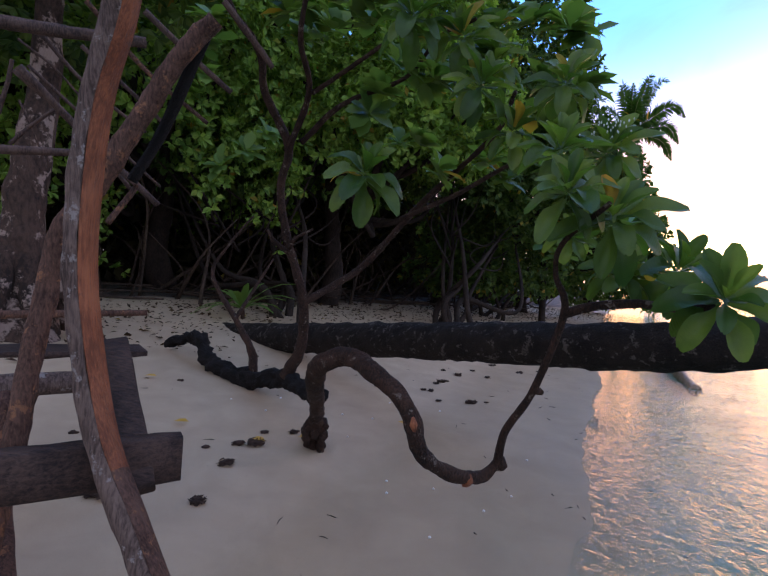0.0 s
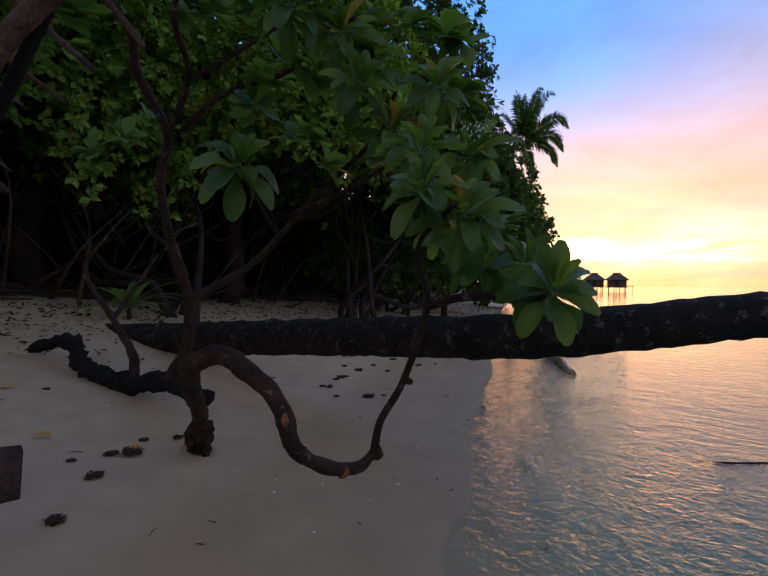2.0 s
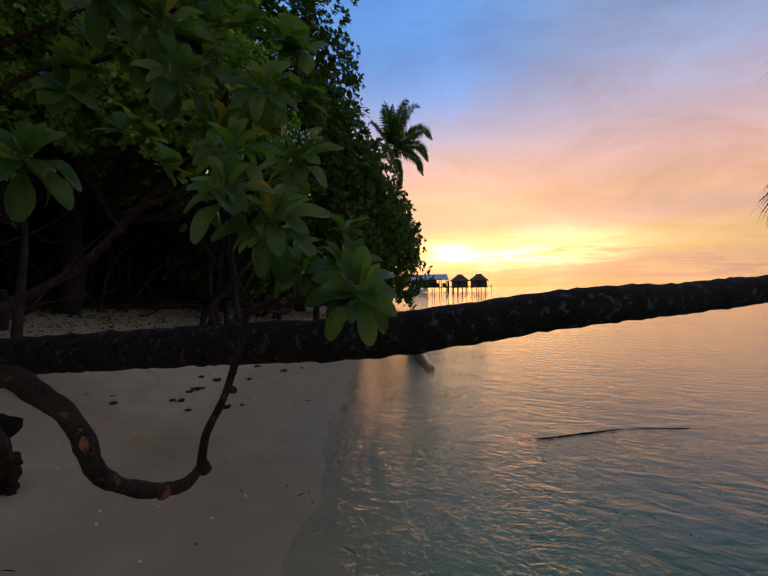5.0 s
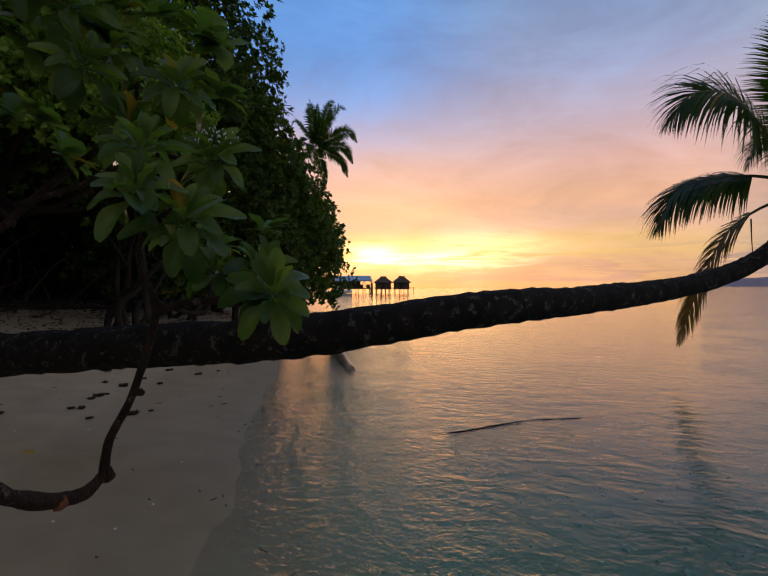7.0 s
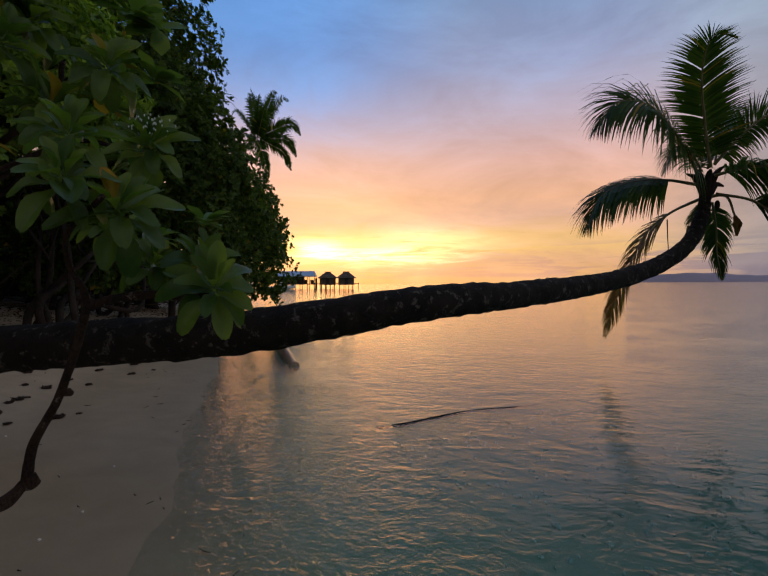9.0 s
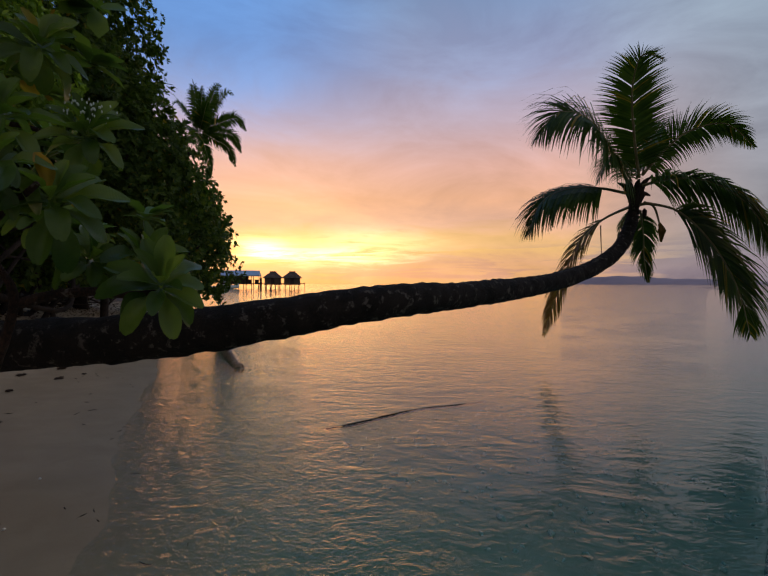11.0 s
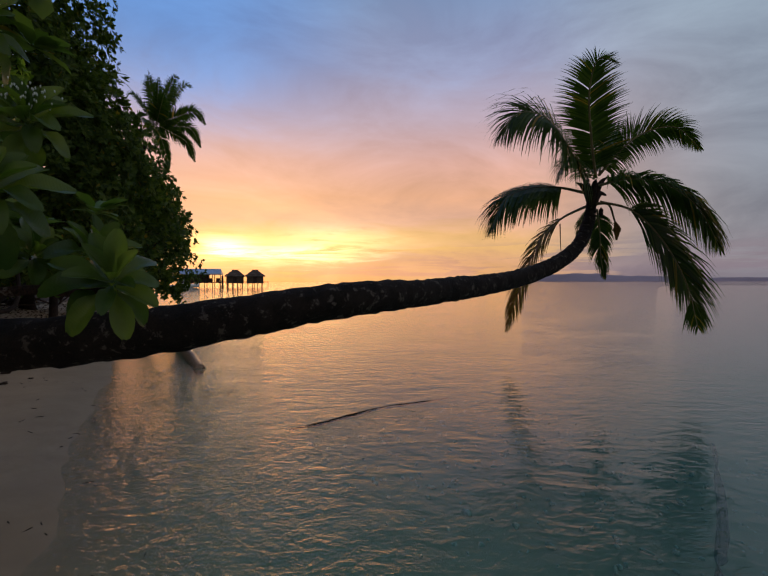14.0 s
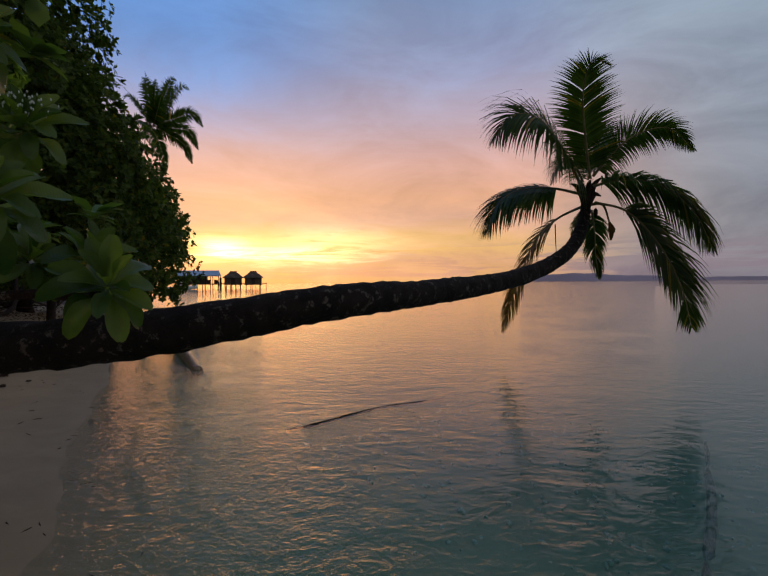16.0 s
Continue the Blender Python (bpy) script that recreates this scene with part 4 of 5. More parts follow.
build_tree("beach_tree", "tall beach tree with an uneven leafy crown leaning to the sea", (2.0, 16.0, 1.8),
           [((2.85, 14.8, 7.5), (3.2, 3.0, 4.0), 5400, 10), ((4.7, 13.6, 4.6), (2.3, 2.2, 2.3), 2700, 10)], 0.26, DARK_BARK, TREE_LEAF, 0.165, 13)
build_tree("beach_tree", "dark leafy shoreline tree hanging over the water", (6.0, 20.0, 1.2),
           [((8.2, 18.6, 3.9), (2.4, 2.4, 2.9), 1700, 9), ((5.5, 18.0, 7.4), (2.2, 2.2, 3.0), 1500, 9)], 0.22, DARK_BARK, TREE_LEAF, 0.22, 14)
build_tree("beach_tree", "dark rounded shoreline tree at the end of the beach", (11.5, 26.5, 0.8),
           [((13.0, 26.2, 2.9), (2.6, 2.6, 3.3), 1600, 9), ((12.7, 27.0, 5.0), (2.6, 2.6, 2.6), 1200, 9)], 0.22, DARK_BARK, TREE_LEAF, 0.26, 15)
build_tree("understory_bush", "dark many-stemmed bush at the edge of the sand", (-2.2, 9.0, 1.3),
           [((-2.4, 10.8, 4.2), (2.6, 1.2, 1.0), 260, 8), ((-4.8, 10.2, 4.1), (2.2, 1.2, 1.0), 200, 8)], 0.07, DARK_BARK, TREE_LEAF, 0.18, 16, 8, False, 5)
build_tree("understory_bush", "tangled bush with bare lower stems above the sand", (1.6, 11.0, 1.1),
           [((1.7, 11.9, 4.1), (2.0, 1.2, 0.9), 260, 8), ((3.7, 13.4, 3.4), (1.7, 1.2, 1.1), 260, 8)], 0.07, DARK_BARK, TREE_LEAF, 0.18, 17, 8, False, 7)

build_tree("backdrop_tree", "tall dark forest tree behind the beach trees", (-4.0, 17.0, 2.6),
           [((-3.5, 16.0, 9.0), (5.5, 2.5, 6.5), 2600, 8), ((-10.5, 13.0, 8.0), (5.0, 3.0, 6.5), 2200, 8)], 0.3, DARK_BARK, TREE_LEAF, 0.3, 18)
build_tree("understory_bush", "dense dark bush between the shoreline trees", (3.4, 15.5, 1.5),
           [((3.4, 15.0, 2.4), (2.4, 1.4, 1.6), 900, 8), ((6.4, 19.4, 2.2), (2.2, 1.6, 1.7), 800, 8)], 0.07, DARK_BARK, TREE_LEAF, 0.2, 19, 8, False, 6)

BIG_TRUNK = [(-4.05, 5.08, 1.60), (-4.00, 5.07, 2.23), (-3.92, 5.10, 2.94), (-3.82, 5.13, 3.77), (-3.64, 4.97, 4.77)]


def build_old_tree():
    base = (BIG_TRUNK[0][0], BIG_TRUNK[0][1], sand_at(*BIG_TRUNK[0][:2]) - 0.2)
    t = root("old_tree", base, "old tree with pale lichened trunk and buttress roots on the bank", "tree")
    part("trunk", tube([base, *BIG_TRUNK], [0.42, 0.28, 0.20, 0.17, 0.15, 0.13], 9, 18, 0.22, 2.2, 5), TREE_BARK, t)
    rng = np.random.default_rng(31)
    for k in range(7):
        a = k * 0.9 + 0.3
        out = np.array(base) + np.array((math.cos(a), math.sin(a), 0)) * rng.uniform(0.5, 0.85)
        out[2] = sand_at(out[0], out[1])
        top = np.array(BIG_TRUNK[0]) + (0, 0, 0.3)
        part("root", tube([top, (top + out) / 2 + (0, 0, 0.1), out], [0.2, 0.13, 0.05], 7, 8, 0.2, 4, k), TREE_BARK, t)
    top = np.array(BIG_TRUNK[-1])
    part("crown", crown_data(rng, top + (-0.6, -0.2, 1.2), (2.6, 2.2, 1.9), 1300, 9, 0.2), TREE_LEAF, t, "", False)


build_old_tree()


FAR_FRONDS = [
    [(14.05, 26.42, 10.59), (13.93, 26.58, 11.91), (13.80, 26.67, 13.02), (13.66, 26.59, 13.64)],
    [(14.05, 26.42, 10.59), (13.63, 25.47, 11.35), (13.27, 24.69, 11.96), (13.14, 24.37, 12.44)],
    [(14.05, 26.42, 10.59), (14.29, 25.77, 11.99), (14.48, 25.19, 13.09), (14.71, 25.06, 13.08)],
    [(14.05, 26.42, 10.59), (14.90, 26.30, 12.09), (15.62, 26.11, 13.31), (16.08, 26.04, 13.28)],
    [(14.05, 26.42, 10.59), (14.95, 25.75, 11.12), (15.73, 25.15, 11.49), (16.34, 25.01, 10.85)],
    [(14.05, 26.42, 10.59), (15.16, 26.37, 10.74), (16.14, 26.27, 10.77), (16.81, 26.31, 9.82)],
    [(14.05, 26.42, 10.59), (14.63, 25.70, 10.06), (15.14, 25.10, 9.54), (15.61, 25.01, 8.50)],
    [(14.05, 26.42, 10.59), (14.76, 27.15, 9.91), (15.36, 27.73, 9.25), (15.65, 27.93, 8.54)],
    [(14.05, 26.42, 10.59), (13.33, 26.49, 11.38), (12.74, 26.55, 11.96), (12.48, 26.82, 11.57)],
    [(14.05, 26.42, 10.59), (13.07, 26.35, 10.51), (12.28, 26.30, 10.37), (11.95, 26.60, 9.53)],
    [(14.05, 26.42, 10.59), (13.59, 26.83, 10.05), (13.19, 27.18, 9.54), (13.01, 27.53, 8.55)],
    [(14.05, 26.42, 10.59), (13.57, 25.01, 11.09), (13.18, 23.88, 11.43), (13.16, 23.62, 11.34)],
    [(14.05, 26.42, 10.59), (13.24, 25.30, 9.91), (12.60, 24.41, 9.34), (12.45, 24.34, 8.69)],
]


def build_far_palm():
    base = at_shore(4.0, 27.0)
    crown = np.array((14.1, 27.8, 9.7))
    palm = root("coconut_palm", base, "tall distant coconut palm behind the shoreline trees", "palm tree")
    part("trunk", tube([base, (np.array(base) + crown) / 2 + (0.4, 0, -0.8), crown], [0.22, 0.16, 0.13], 12, 10, 0.06, 3, 1, 0.05), DARK_BARK, palm)
    for k, pts in enumerate(FAR_FRONDS):
        leaf, rib = frond(pts, 0.62, 50, 0.45, 50 + k, 0.03, 2.8, radians(35 if k % 2 else 50), 0.06)
        f = part("frond", leaf, PALM_LEAF, palm, "", False)
        part("rachis", rib, RACHIS, f)


build_far_palm()


def build_screwpine():
    """Long strap leaves hanging from a bare branching stem at the edge of the trees."""
    base = at_shore(2.2, 15.5)
    top = np.array((6.55, 14.9, 7.3))
    t = root("screwpine", base, "screwpine with hanging strap leaves beside the tall tree", "tree")
    part("trunk", tube([base, (base[0] + 0.2, base[1], 3.5), top - (0.4, 0, 1.2), top - (0.2, 0, 0.3)], [0.12, 0.1, 0.09, 0.07], 8, 9, 0.1, 4), DARK_BARK, t)
    rnd = random.Random(3)
    verts, faces = [], []
    for k in range(70):
        a = rnd.uniform(0, 6.28)
        p = top + np.array((rnd.uniform(-0.35, 0.2), rnd.uniform(-0.3, 0.3), rnd.uniform(-1.2, 0.5)))
        d = np.array((math.cos(a), math.sin(a), rnd.uniform(0.2, 1.0)))
        ln = rnd.uniform(0.7, 1.3)
        s = np.cross(d, (0, 0, 1))
        s /= np.linalg.norm(s)
        b = len(verts)
        for j, w in enumerate((0.03, 0.035, 0.03, 0.02, 0.004)):
            verts += [p + s * w, p - s * w]
            d = d + np.array((0, 0, -0.55))
            d /= np.linalg.norm(d)
            p = p + d * ln / 4
        faces += [(b + 2 * j, b + 2 * j + 1, b + 2 * j + 3, b + 2 * j + 2) for j in range(4)]
    part("strap_leaves", (verts, faces), PALM_LEAF, t, "long drooping strap leaves", False)


build_screwpine()


# ---- the timber frame beside the path ----
POST = [(-0.84, 1.53, 2.49), (-0.90, 1.58, 2.35), (-1.01, 1.64, 2.11), (-1.07, 1.67, 1.80), (-1.09, 1.68, 1.48), (-1.05, 1.67, 1.16), (-0.97, 1.63, 0.88), (-0.84, 1.57, 0.65), (-0.68, 1.48, 0.40)]
POST_BACK = [(-0.75, 2.01, 2.61), (-0.92, 2.03, 2.45), (-1.09, 2.05, 2.21), (-1.25, 2.04, 1.94), (-1.40, 1.99, 1.67), (-1.45, 1.97, 1.42), (-1.46, 1.88, 1.07), (-1.45, 1.79, 0.77), (-1.43, 1.68, 0.54)]
BEAM = [(-1.42, 1.48, 0.79), (-0.82, 1.86, 0.75)]
PLANK = [(-1.35, 2.31, 1.15), (-0.90, 1.70, 0.68)]
BOARD = [(-2.19, 2.20, 1.11), (-1.44, 2.74, 1.05)]
BEAM_BACK = [(-2.05, 2.05, 0.96), (-1.43, 2.52, 0.92)]
RED_STICK = [(-2.66, 2.82, 1.24), (-1.78, 3.44, 1.23)]
POST_LOW = [(-1.81, 2.18, 0.92), (-1.66, 2.00, 0.54), (-1.36, 1.65, 0.27)]
STICKS = [
    [(-2.02, 2.21, 2.73), (-1.77, 2.39, 2.77), (-1.37, 2.61, 2.82)],
    [(-1.81, 1.99, 2.03), (-1.50, 2.22, 2.08)],
    [(-1.59, 2.42, 2.94), (-1.40, 2.66, 2.69), (-1.12, 2.88, 2.46)],
    [(-1.45, 2.74, 3.08), (-1.23, 2.94, 2.89), (-1.04, 3.08, 2.74)],
    [(-2.13, 2.65, 2.70), (-1.91, 2.93, 2.38), (-1.59, 3.21, 2.00)],
    [(-2.23, 2.74, 2.72), (-2.00, 3.02, 2.44), (-1.79, 3.23, 2.11)],
    [(-2.20, 2.81, 2.78), (-1.98, 3.08, 2.52), (-1.65, 3.36, 2.16)],
    [(-2.22, 2.92, 3.05), (-2.06, 3.15, 2.81), (-1.78, 3.40, 2.57)],
    [(-2.32, 2.88, 2.98), (-2.19, 3.04, 2.86), (-2.08, 3.18, 2.69)],
    [(-0.80, 2.05, 2.59), (-1.04, 2.15, 2.18), (-1.19, 2.15, 1.93)],
    [(-1.29, 2.13, 1.73), (-1.22, 2.21, 1.89), (-1.20, 2.21, 1.93)],
    [(-0.98, 2.75, 3.15), (-0.79, 2.94, 2.93), (-0.74, 2.98, 2.86)],
    [(-2.40, 2.92, 2.33), (-2.28, 2.97, 2.48), (-2.17, 3.01, 2.59)],
    [(-2.49, 2.94, 2.53), (-2.41, 2.92, 2.74), (-2.37, 2.90, 2.86)],
    [(-2.22, 3.06, 2.35), (-2.17, 3.02, 2.56), (-2.16, 3.02, 2.58)],
    [(-2.10, 3.15, 3.08), (-1.86, 3.40, 2.84), (-1.69, 3.56, 2.66)],
    [(-2.46, 3.07, 2.67), (-2.41, 3.23, 2.33), (-2.41, 3.25, 2.26)],
]


def half_log(points, radius):
    """A split log: round bark on one side, a flat cut face on the other; returns bark and face."""
    line = spline(points, 8)
    bark, faceb, n, sides = [], [], len(line), 9
    tan = np.gradient(line, axis=0)
    tan /= np.linalg.norm(tan, axis=1)[:, None]
    f1, f2 = [], []
    for i in range(n):
        cut = np.array((0.985, 0.17, 0.0))
        cut = cut - tan[i] * (cut @ tan[i])
        cut /= np.linalg.norm(cut)
        w = np.cross(tan[i], cut)
        for k in range(sides):
            a = math.pi * (0.5 + k / (sides - 1))
            q = line[i] * 9
            r = radius * (1 + 0.12 * noise.noise((q[0], q[1], q[2] + k * 0.35)))
            bark.append(line[i] + cut * math.cos(a) * r * 1.0 + w * math.sin(a) * r)
        faceb += [line[i] + w * radius * 0.99 + cut * 0.001, line[i] + w * radius * 0.5 + cut * 0.022, line[i] - w * radius * 0.5 + cut * 0.022, line[i] - w * radius * 0.99 + cut * 0.001]
    for i in range(n - 1):
        for k in range(sides - 1):
            a = i * sides + k
            f1.append((a, a + 1, a + sides + 1, a + sides))
        for k in range(3):
            a = i * 4 + k
            f2.append((a, a + 4, a + 5, a + 1))
    return (bark, f1), (faceb, f2)


def build_frame():
    base = (POST[-1][0], POST[-1][1], sand_at(*POST[-1][:2]))
    fr = root("timber_frame", base, "rough frame of split logs, poles and weathered boards on the beach", "wooden frame")
    foot = np.array(POST[-1])
    low = foot + (foot - np.array(POST[-2])) * 2.2
    bark, cut = half_log([*POST, tuple(low)], 0.076)
    p = part("split_post", bark, GREY_BARK, fr, "grey-barked split post with an orange cut face")
    upper = int(len(cut[1]) * 0.72) // 3 * 3
    row = upper // 3 * 4
    part("cut_face", (cut[0][:row + 4], cut[1][:upper]), CUT_WOOD, p)
    part("worn_face", (cut[0][row:], [tuple(i - row for i in f) for f in cut[1][upper:]]), RED_BARK, p, "dull brown weathered lower face")
    back = np.array(POST_BACK[-1])
    part("bark_post", tube([*POST_BACK, tuple(back + (back - np.array(POST_BACK[-2])) * 1.6)], [0.038, 0.042, 0.044, 0.046, 0.046, 0.045, 0.045, 0.043, 0.041, 0.040], 8, 13, 0.22, 13, 3), RED_BARK, fr, "peeling reddish-brown log post")
    part("cross_beam", beam(*BEAM, 0.09, 0.18, (0, 0, 1), 0.005, 1), DARK_PLANK, fr, "dark weathered cross beam")
    part("strut", beam(*PLANK, 0.11, 0.06, (0.5, -0.8, 0.2), 0.004, 2), DARK_PLANK, fr)
    part("board", beam(*BOARD, 0.34, 0.035, (0, 0, 1), 0.006, 3), DARK_PLANK, fr, "weathered flat board")
    part("back_rail", tube([BEAM_BACK[0], tuple((np.array(BEAM_BACK[0]) + np.array(BEAM_BACK[1])) / 2), BEAM_BACK[1]], [0.06, 0.058, 0.055], 8, 12, 0.08, 9), GREY_BARK, fr)
    part("thin_rail", tube([RED_STICK[0], tuple((np.array(RED_STICK[0]) + np.array(RED_STICK[1])) / 2), RED_STICK[1]], [0.028, 0.026, 0.022], 8, 9, 0.1, 9), RED_BARK, fr)
    part("back_post", tube(POST_LOW, [0.035, 0.035, 0.04], 8, 9, 0.12, 12), RED_BARK, fr)
    rnd = random.Random(2)
    for k, pts in enumerate(STICKS):
        r = (0.036, 0.022, 0.014, 0.02, 0.026, 0.018, 0.012, 0.014, 0.008, 0.028, 0.014, 0.02, 0.013, 0.014, 0.009, 0.016, 0.007)[k]
        part("pole", tube(pts, [r, r * 0.95, r * 0.85], 8, 8, 0.1, 10, k), CHARRED if k == 9 else RED_BARK if k in (2, 10) else STICK_WOOD, fr)


build_frame()


# ---- huts on stilts across the bay ----
def bay(right, away):
    """A place on the bay around the huts: metres to the right and away, seen from the beach."""
    az = radians(38.2)
    return (math.sin(az) * (110 + away) + math.cos(az) * right, math.cos(az) * (110 + away) - math.sin(az) * right)


def turned(x, y):
    return pose(x, y, 0, 0, 0, -38.2)


def gable(x0, x1, y0, y1, z0, z1, over=0.0, thick=0.14, hip=0.0):
    """A ridged roof with thickness; hip draws the ridge in."""
    ym = (y0 + y1) / 2
    xm0, xm1 = x0 + hip, x1 - hip
    verts = [(x0, y0, z0), (x1, y0, z0), (x1, y1, z0), (x0, y1, z0), (xm0, ym, z1), (xm1, ym, z1)]
    verts += [(x, y, z - thick) for x, y, z in verts]
    faces = [(0, 1, 5, 4), (2, 3, 4, 5), (1, 2, 5), (3, 0, 4), (6, 10, 11, 7), (8, 11, 10, 9), (7, 11, 8), (9, 10, 6)]
    faces += [(a, a + 6, b + 6, b) for a, b in ((0, 1), (1, 2), (2, 3), (3, 0))]
    return verts, faces


def build_hut():
    hut = new("stilt_hut")
    tagged(hut, "small thatched hut on stilts over the water", "hut", "huts on stilts")
    mesh_object("wall", *box(-1.85, -1.65, 1.05, 1.85, 1.65, 2.95), HUT_WALL, hut, smooth=False)
    mesh_object("roof", *gable(-2.25, 2.25, -2.1, 2.1, 2.6, 4.0, hip=1.7), THATCH, hut, smooth=False)
    mesh_object("ridge_cap", *box(-0.75, -0.16, 3.92, 0.75, 0.16, 4.08), THATCH, hut, smooth=False)
    mesh_object("deck", *box(-2.05, -1.85, 0.9, 2.05, 1.85, 1.04), DARK_PLANK, hut, smooth=False)
    for x in (-1.6, -0.55, 0.55, 1.6):
        for y in (-1.4, 0.0, 1.4):
            mesh_object("stilt", *tube([(x, y, -2.6), (x, y, 0), (x * 0.98, y, 0.95)], [0.08, 0.075, 0.07], 2, 7), DARK_PLANK, hut)
    d = mesh_object("door", *box(-0.4, -1.70, 1.06, 0.4, -1.65, 2.6, 0.01), DARK_PLANK, hut, smooth=False)
    hut.matrix_basis = turned(*bay(-0.3, 0.0))
    copy_thing(hut, turned(*bay(-4.75, 1.5)))


build_hut()


def build_boathouse():
    x, y = bay(-11.5, 2.0)
    house = new("boathouse")
    tagged(house, "open boathouse with a blue-grey tin roof on piles", "boathouse")
    house.matrix_basis = turned(x, y)
    mesh_object("roof", *gable(-5.2, 3.9, -3.2, 3.2, 3.05, 4.25, hip=0.3), TIN, house, smooth=False)
    mesh_object("wall", *box(-4.6, -0.6, 1.2, 0.9, 2.6, 3.1), HUT_WALL, house, smooth=False)
    mesh_object("deck", *box(-5.0, -2.9, 1.0, 3.9, 2.9, 1.2), DARK_PLANK, house, smooth=False)
    for px in (-4.8, -3.1, -1.4, 0.3, 2.0, 3.7):
        for py in (-2.7, 2.7):
            mesh_object("pile", *tube([(px, py, -2.8), (px, py, 1), (px, py, 3.0)], [0.09, 0.085, 0.075], 2, 7), DARK_PLANK, house)
    for px in (-0.2, 1.0, 2.6):
        mesh_object("locker", *box(px, -1.0, 1.2, px + 0.7, -0.2, 2.1), HUT_WALL, house, smooth=False)
    jetty = new("jetty")
    tagged(jetty, "narrow plank jetty on posts with handrail posts", "jetty")
    jetty.matrix_basis = turned(*bay(-2.4, 3.0))
    mesh_object("walkway", *box(-6.0, -0.6, 1.15, 5.2, 0.6, 1.3), DARK_PLANK, jetty, smooth=False)
    for k in range(8):
        px = -5.8 + k * 1.55
        mesh_object("post", *tube([(px, -0.55, -2.8), (px, -0.55, 0), (px, -0.55, 1.3 + (0.75 if k % 3 == 0 else 0.1))], [0.07, 0.065, 0.06], 2, 6), DARK_PLANK, jetty)
    mesh_object("mooring_post", *tube([(-5.3, 0.7, -2.5), (-5.3, 0.7, 1), (-5.3, 0.7, 2.6)], [0.28, 0.26, 0.22], 2, 8), DARK_PLANK, jetty)
    boat = new("motor_boat")
    tagged(boat, "small white motor boat moored by the boathouse", "boat")
    boat.matrix_basis = turned(*bay(-15.2, -3.0))
    verts, faces, n = [], [], 12
    for i in range(n):
        f = i / (n - 1)
        w = max(0.05, 1.0 * (1 - f ** 3))
        sheer = 0.62 + 0.45 * f * f
        for yy, zz in ((-w, sheer), (-w * 0.9, 0.15), (0, -0.15 + 0.35 * f ** 3), (w * 0.9, 0.15), (w, sheer), (w * 0.85, sheer - 0.02), (0, sheer - 0.12), (-w * 0.85, sheer - 0.02)):
            verts.append((-2.6 + 5.8 * f, yy, zz))
    for i in range(n - 1):
        for k in range(8):
            a, b = i * 8 + k, i * 8 + (k + 1) % 8
            faces.append((a, b, b + 8, a + 8))
    faces.append(tuple(range(8)))
    mesh_object("hull", verts, faces, WHITE_PAINT, boat)
    cab = mesh_object("cabin", *box(-1.0, -0.7, 0.6, 0.9, 0.7, 1.55, 0.2), WHITE_PAINT, boat, smooth=False)
    mesh_object("window", *box(-0.8, -0.72, 1.05, 0.7, 0.72, 1.4, 0.1), DARK_PLANK, cab, smooth=False)
    mesh_object("canopy", *box(-1.9, -0.8, 1.75, 0.8, 0.8, 1.83, 0.1), TIN, boat, smooth=False)
    for px in (-1.7, 0.5):
        for py in (-0.7, 0.7):
            mesh_object("canopy_post", *tube([(px, py, 0.6), (px, py, 1.2), (px, py, 1.78)], [0.025, 0.025, 0.025], 2, 5), TIN, boat)


build_boathouse()


# ---- driftwood, weed and litter ----
def edge(y):
    """How far inland the soil and thicket begin."""
    return np.maximum(10.4 - 0.28 * y, 2.6)


def thing(name, data, mat, label, category, group="", smooth=True):
    v = np.asarray(data[0], float)
    at = v.mean(0)
    at[2] = v[:, 2].min()
    ob = mesh_object(name, v - at, data[1], mat, None, "", smooth)
    ob.location = at
    return tagged(ob, label, category, group)


